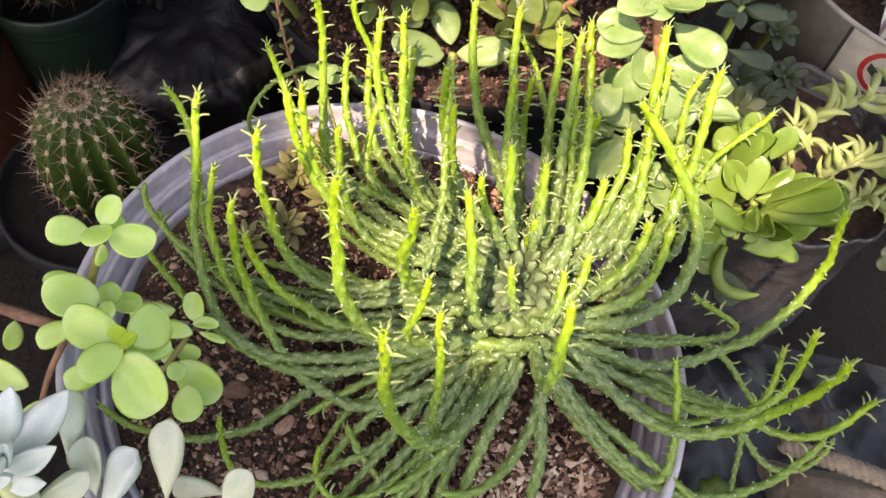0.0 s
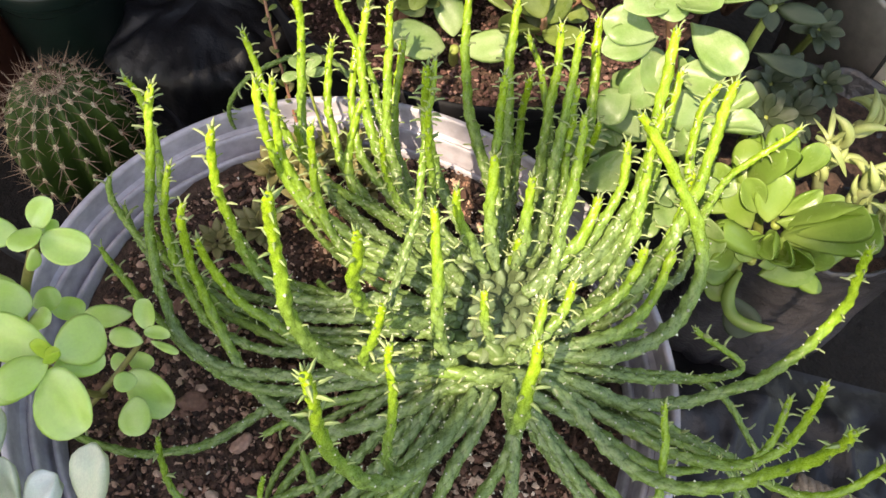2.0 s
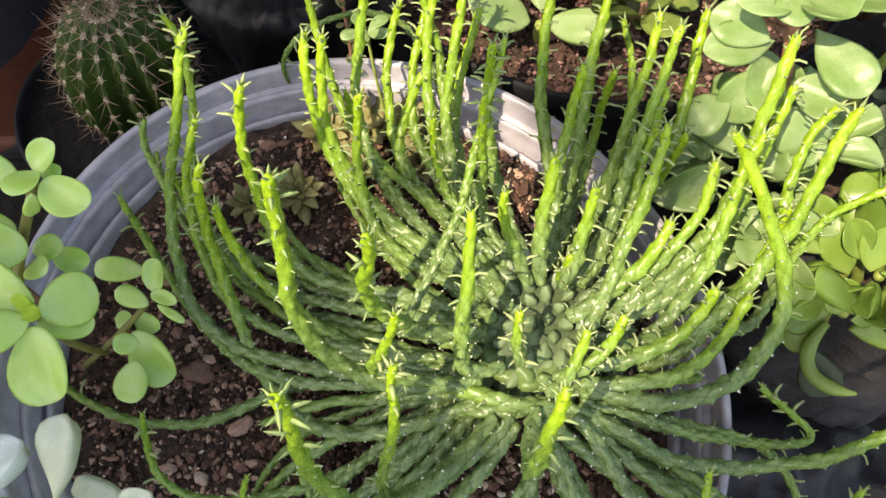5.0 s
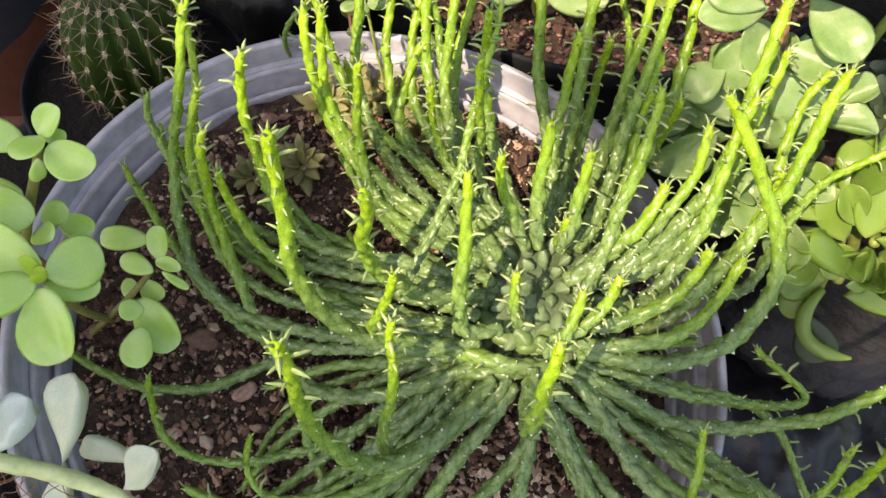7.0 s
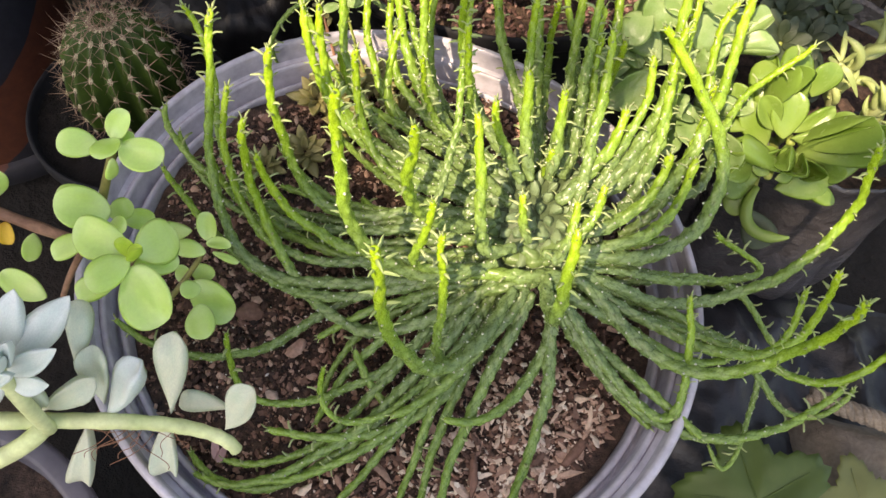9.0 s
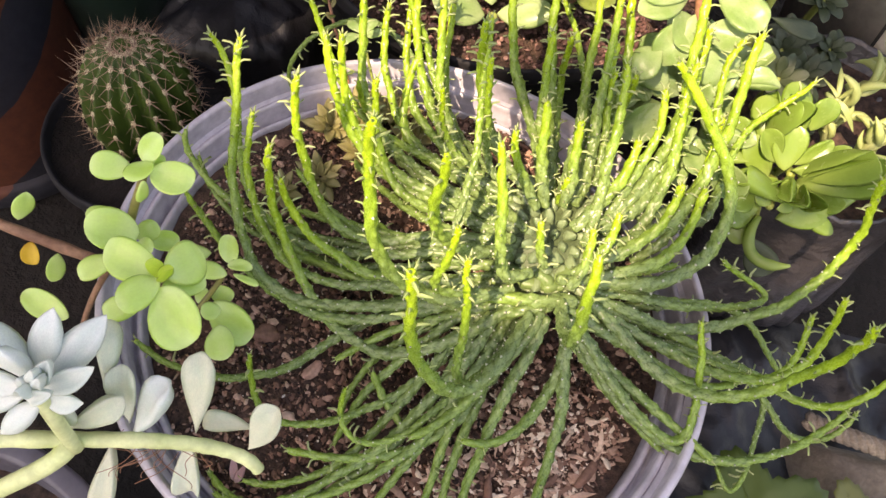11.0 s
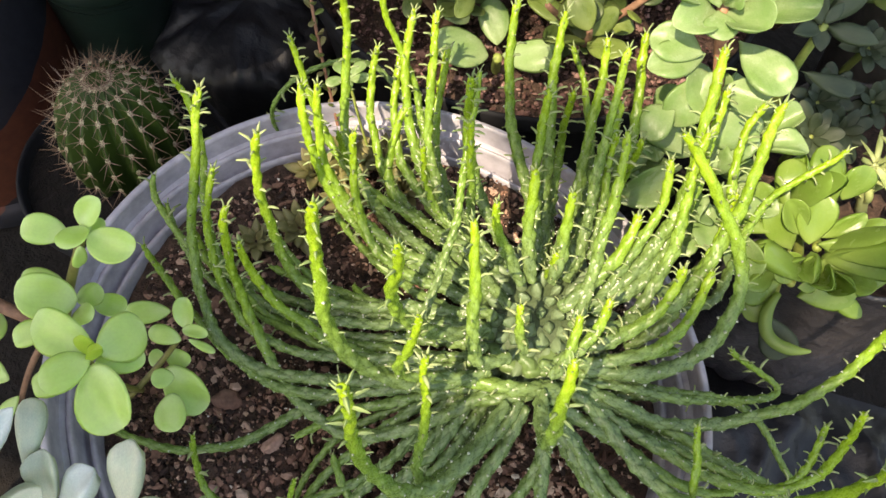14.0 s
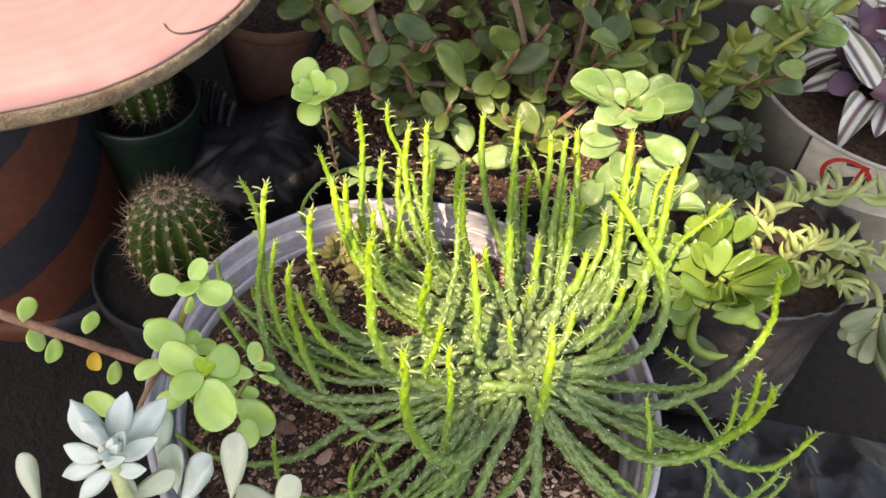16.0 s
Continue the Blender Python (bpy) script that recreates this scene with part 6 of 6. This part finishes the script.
rosette("hook_leaf_tip", (212, 178, 212), (-0.2, -0.5, 0.8), 7, 20, 0.20, STRAP, HOOK, "yellowish tip of a trailing hook-leaved succulent", 1.3, 1.0, ((222, 208, 152), (218, 192, 190)), HOOK, (222, 208, 152))
droop = thing("spoon_leaf_succulent", V((310, 190, 160)), "drooping sprig with grey-green spoon leaves over the rim", "succulent")
tube("trailing_stem", [V(p) for p in ((296, 196, 152), (312, 172, 186), (314, 146, 180), (308, 132, 158))], 0.003, HOOK, droop, 9, 20, "", 0.7)
for k in range(13):
    a = k * 2.39996
    d = Vector((math.cos(a), -0.5 + 0.5 * math.sin(a), -0.25 - 0.5 * (k % 3) / 2))
    leaf(droop, Vector((312, 150 - 1.4 * k, 178 - 1.6 * k)), d, (0.1, -0.6, 0.8), 24 + 8 * (k % 3), 11 + 2 * (k % 2), TEASPOON, HOOK_GREY)

# ---- bucket with the striped wandering plant ----
bucket = thing("bucket", V((350, 392, 0)), "cream plastic bucket with a red and black printed mark", "bucket")
lathe("body", [(0.1, 0), (100, 0), (104, 3), (126, 196), (127.5, 198), (126.5, 200), (124, 199.5), (122, 196), (116, 160), (0.1, 158)], CREAM, bucket, (350, 392, 0), 110)
soil_disc("soil", (350, 392, 168), 117, SOIL, bucket, 3, 10, 40)


def print_on(name, mat, lo, hi, low, high, label, slant=0.0, n=10, proud=0.5):
    """A patch of print on the bucket's side, between two angles and two heights."""
    verts, faces = [], []
    for i in range(n + 1):
        f = i / n
        a = radians(lo + (hi - lo) * f)
        for h in (low + slant * f, high + slant * f):
            r = 104 + (h - 3) * 22 / 193 + proud
            verts.append(V((350 + r * math.cos(a), 392 + r * math.sin(a), h)))
    faces = [(2 * i, 2 * i + 2, 2 * i + 3, 2 * i + 1) for i in range(n)]
    part(name, mesh_of(name, verts, faces, mat), None, bucket, label)


def ring_on(mid, height, radius, width, start, end):
    verts, faces, n = [], [], 30
    for i in range(n + 1):
        g = radians(start + (end - start) * i / n)
        for q in (radius, radius - width):
            h = height + q * math.sin(g)
            r = 104 + (h - 3) * 22 / 193 + 1.2
            a = radians(mid) + q * math.cos(g) / r
            verts.append(V((350 + r * math.cos(a), 392 + r * math.sin(a), h)))
    faces = [(2 * i, 2 * i + 1, 2 * i + 3, 2 * i + 2) for i in range(n)]
    part("ring_mark", mesh_of("ring_mark", verts, faces, RED_PAINT), None, bucket, "red printed ring")


print_on("label", CREAM_LABEL, 230, 296, 146, 197, "clean cream printed label", n=24)
ring_on(247, 176, 20, 3.8, 0, 360)
print_on("bar_mark", RED_PAINT, 250.0, 252.6, 160, 195, "red upright bar", 0, 10, 1.0)
print_on("print_bar", BLACK_PAINT, 240.5, 246.0, 173, 180, "black printed bar", -7, 10, 0.9)
print_on("print_bar", BLACK_PAINT, 246.0, 249.6, 163, 175, "black printed bar", 6, 10, 0.9)
print_on("print_bar", BLACK_PAINT, 245.0, 249.6, 188, 191, "black printed bar", 3, 10, 0.9)
print_on("print_bar", BLACK_PAINT, 253.0, 256.0, 176, 185, "black printed bar", -6, 10, 0.9)
print_on("print_bar", BLACK_PAINT, 229.0, 230.2, 146, 197, "black printed line", 0, 10, 0.9)
trad = thing("wandering_plant", V((358, 408, 165)), "wandering plant with purple and silver striped leaves", "plant")
rnd = random.Random(51)
for k in range(22):
    a = 2.39996 * k
    r = 12 + 13 * math.sqrt(k)
    foot = Vector((362 + r * math.cos(a), 402 + r * math.sin(a), 190 + rnd.uniform(0, 45) - 0.15 * r))
    tube("stalk", [V(p) for p in ((358, 408, 165), (363 + 0.4 * r * math.cos(a), 412 + 0.4 * r * math.sin(a), 195), tuple(foot))], 0.0018, PURPLE, trad, 7, 12)
    for i in range(3):
        g = a + i * 2.2
        d = Vector((math.cos(g), math.sin(g) - 0.2, rnd.uniform(-0.3, 0.4)))
        leaf(trad, foot + Vector((0, 0, i * 6 - 6)), d, (rnd.uniform(-0.4, 0.4), -0.4, 1), rnd.uniform(40, 66), rnd.uniform(19, 28), BLADE, STRIPE_LEAF if (k + i) % 3 else PURPLE)

# ---- floor clutter at the tub's front ----
def lobed_leaf(at, radius, turn, tilt, label, mat):
    """A lobed, toothed blade, folded along its five veins, on a thin stalk."""
    ob = thing("vine_leaf", V((at[0], at[1] - 30, 0)), label, "leaf")
    n, rings, verts = 90, 8, []
    for i in range(rings + 1):
        for k in range(n):
            a = 2 * math.pi * k / n
            lobe = 1 + 0.20 * math.cos(5 * a) - 0.30 * math.exp(-(((a - math.pi) / 0.35) ** 2)) + 0.045 * (k % 3 - 1)
            r = radius * i / rings * (1 + (lobe - 1) * (i / rings) ** 0.7)
            q = abs(math.sin(2.5 * a))
            z = 0.10 * r * q - 0.0035 * r * r / radius * 20 * (0.5 + 0.5 * q) + 1.6 * noise.noise(Vector((r * math.cos(a), r * math.sin(a), turn)) * 0.09)
            verts.append(Vector((r * math.cos(a), r * math.sin(a), z)) * 0.001)
    faces = [(i * n + k, i * n + (k + 1) % n, (i + 1) * n + (k + 1) % n, (i + 1) * n + k) for i in range(rings) for k in range(n)]
    m = Matrix.Translation(V(at)) @ pose(0, 0, 0, tilt, 0, turn)
    bm = bmesh.new()
    bm.from_mesh(mesh_of("blade", verts, faces, None))
    bmesh.ops.remove_doubles(bm, verts=bm.verts[:], dist=1e-5)
    ext = bmesh.ops.extrude_face_region(bm, geom=bm.faces[:])
    bmesh.ops.translate(bm, verts=[v for v in ext["geom"] if isinstance(v, bmesh.types.BMVert)], vec=(0, 0, -0.0005))
    part("blade", bm, mat, ob, "", m)
    for k in range(5):
        a = 2 * math.pi * k / 5
        reach = radius * (0.95 if k else 1.05)
        pts = [m @ V((s * reach * math.cos(a), s * reach * math.sin(a), 0.5 - 0.035 * s * s * reach)) for s in (0, 0.35, 0.7, 0.95)]
        tube("vein", pts, 0.0006, mat, ob, 6, 12, "", 0.3)
    tube("stalk", [V((at[0] + 20, at[1] - 40, -4)), V((at[0] + 18, at[1] - 26, 30)), V((at[0] + 6, at[1] - 10, at[2] - 6)), V(at)], 0.0014, GREEN_STEM, ob, 7, 16)


lobed_leaf((240, -32, 52), 42, 112, -14, "dark green lobed leaf with toothed edges beside the tub", VINE_LEAF)
lobed_leaf((304, -24, 56), 30, 40, 10, "dull yellow-green lobed leaf lying on sackcloth", HOOK_DARK)
cloth = thing("sackcloth", V((330, 10, 0)), "crumpled beige sackcloth with a rope edge on the ground", "cloth")
verts, faces, n = [], [], 34
for i in range(n + 1):
    for j in range(n + 1):
        x, y = i / n, j / n
        p = Vector((265 + 190 * x, -110 + 170 * y, 0))
        rim = min(1, 6 * min(x, y, 1 - x, 1 - y))
        p.z = 2 + rim * (26 + 26 * noise.noise(p * 0.018) + 10 * abs(noise.noise(p * 0.06)))
        verts.append(p * 0.001)
faces = [(i * (n + 1) + j, (i + 1) * (n + 1) + j, (i + 1) * (n + 1) + j + 1, i * (n + 1) + j + 1) for i in range(n) for j in range(n)]
part("sheet", mesh_of("sheet", verts, faces, CLOTH), None, cloth)
rope_line = bezier([(276, 50, 44), (300, 36, 58), (330, 40, 60), (380, 20, 52)], 70)
t, u, v = frames_along(rope_line)
for k in range(3):
    a = np.arange(70) * 0.55 + k * 2.094
    c = rope_line + 3.2 * (np.cos(a)[:, None] * u + np.sin(a)[:, None] * v)
    tv, tf = tube_data(c, 3.4, 8)
    part("strand", mesh_of("strand", [Vector(p) * 0.001 for p in tv], tf, ROPE), None, cloth, "beige twisted rope strand")

# ---- small rosettes on the tub's soil ----
for k, (x, y, size) in enumerate(((-66, 62, 17), (-84, 48, 14), (-56, 108, 21), (-38, 116, 19), (-70, 96, 18), (-22, 100, 17), (-48, 84, 16))):
    rosette("houseleek", (x, y, bed(x, y) + 6), (0.1, -0.2, 1), 16, size, 0.42, POINTED, BROWN_ROSETTE, "small brownish green houseleek rosette on the soil", 0.7 * k, 0.8, foot=(x, y, bed(x, y)))
weed = thing("clover_weed", V((-48, 118, 178)), "small pale weed sprig with oval leaflets", "weed")
tube("stalk", [V(p) for p in ((-40, 112, 172), (-50, 116, 200), (-58, 122, 236))], 0.0008, GREEN_STEM, weed, 6, 14)
for k in range(5):
    a = 2 * math.pi * k / 5
    leaf(weed, (-58, 122, 236), (math.cos(a), math.sin(a), 0.15), (0, -0.3, 1), 12, 6, SPOON, PALE_ROSETTE)
trail = thing("stonecrop_sprig", V((-70, 140, 178)), "thin trailing stonecrop sprig with tiny leaves", "succulent")
pts = ((-62, 118, 172), (-72, 132, 205), (-88, 150, 225), (-96, 168, 250))
tube("stalk", [V(p) for p in pts], 0.0009, RED_STEM, trail, 6, 20)
c = bezier(pts, 30)
for k in range(22):
    a = k * 2.4
    leaf(trail, Vector(c[7 + k]), (math.cos(a), math.sin(a), 0.4), (0, 0, 1), 6, 3.4, FAT, BROWN_ROSETTE if k % 2 else BUSH)
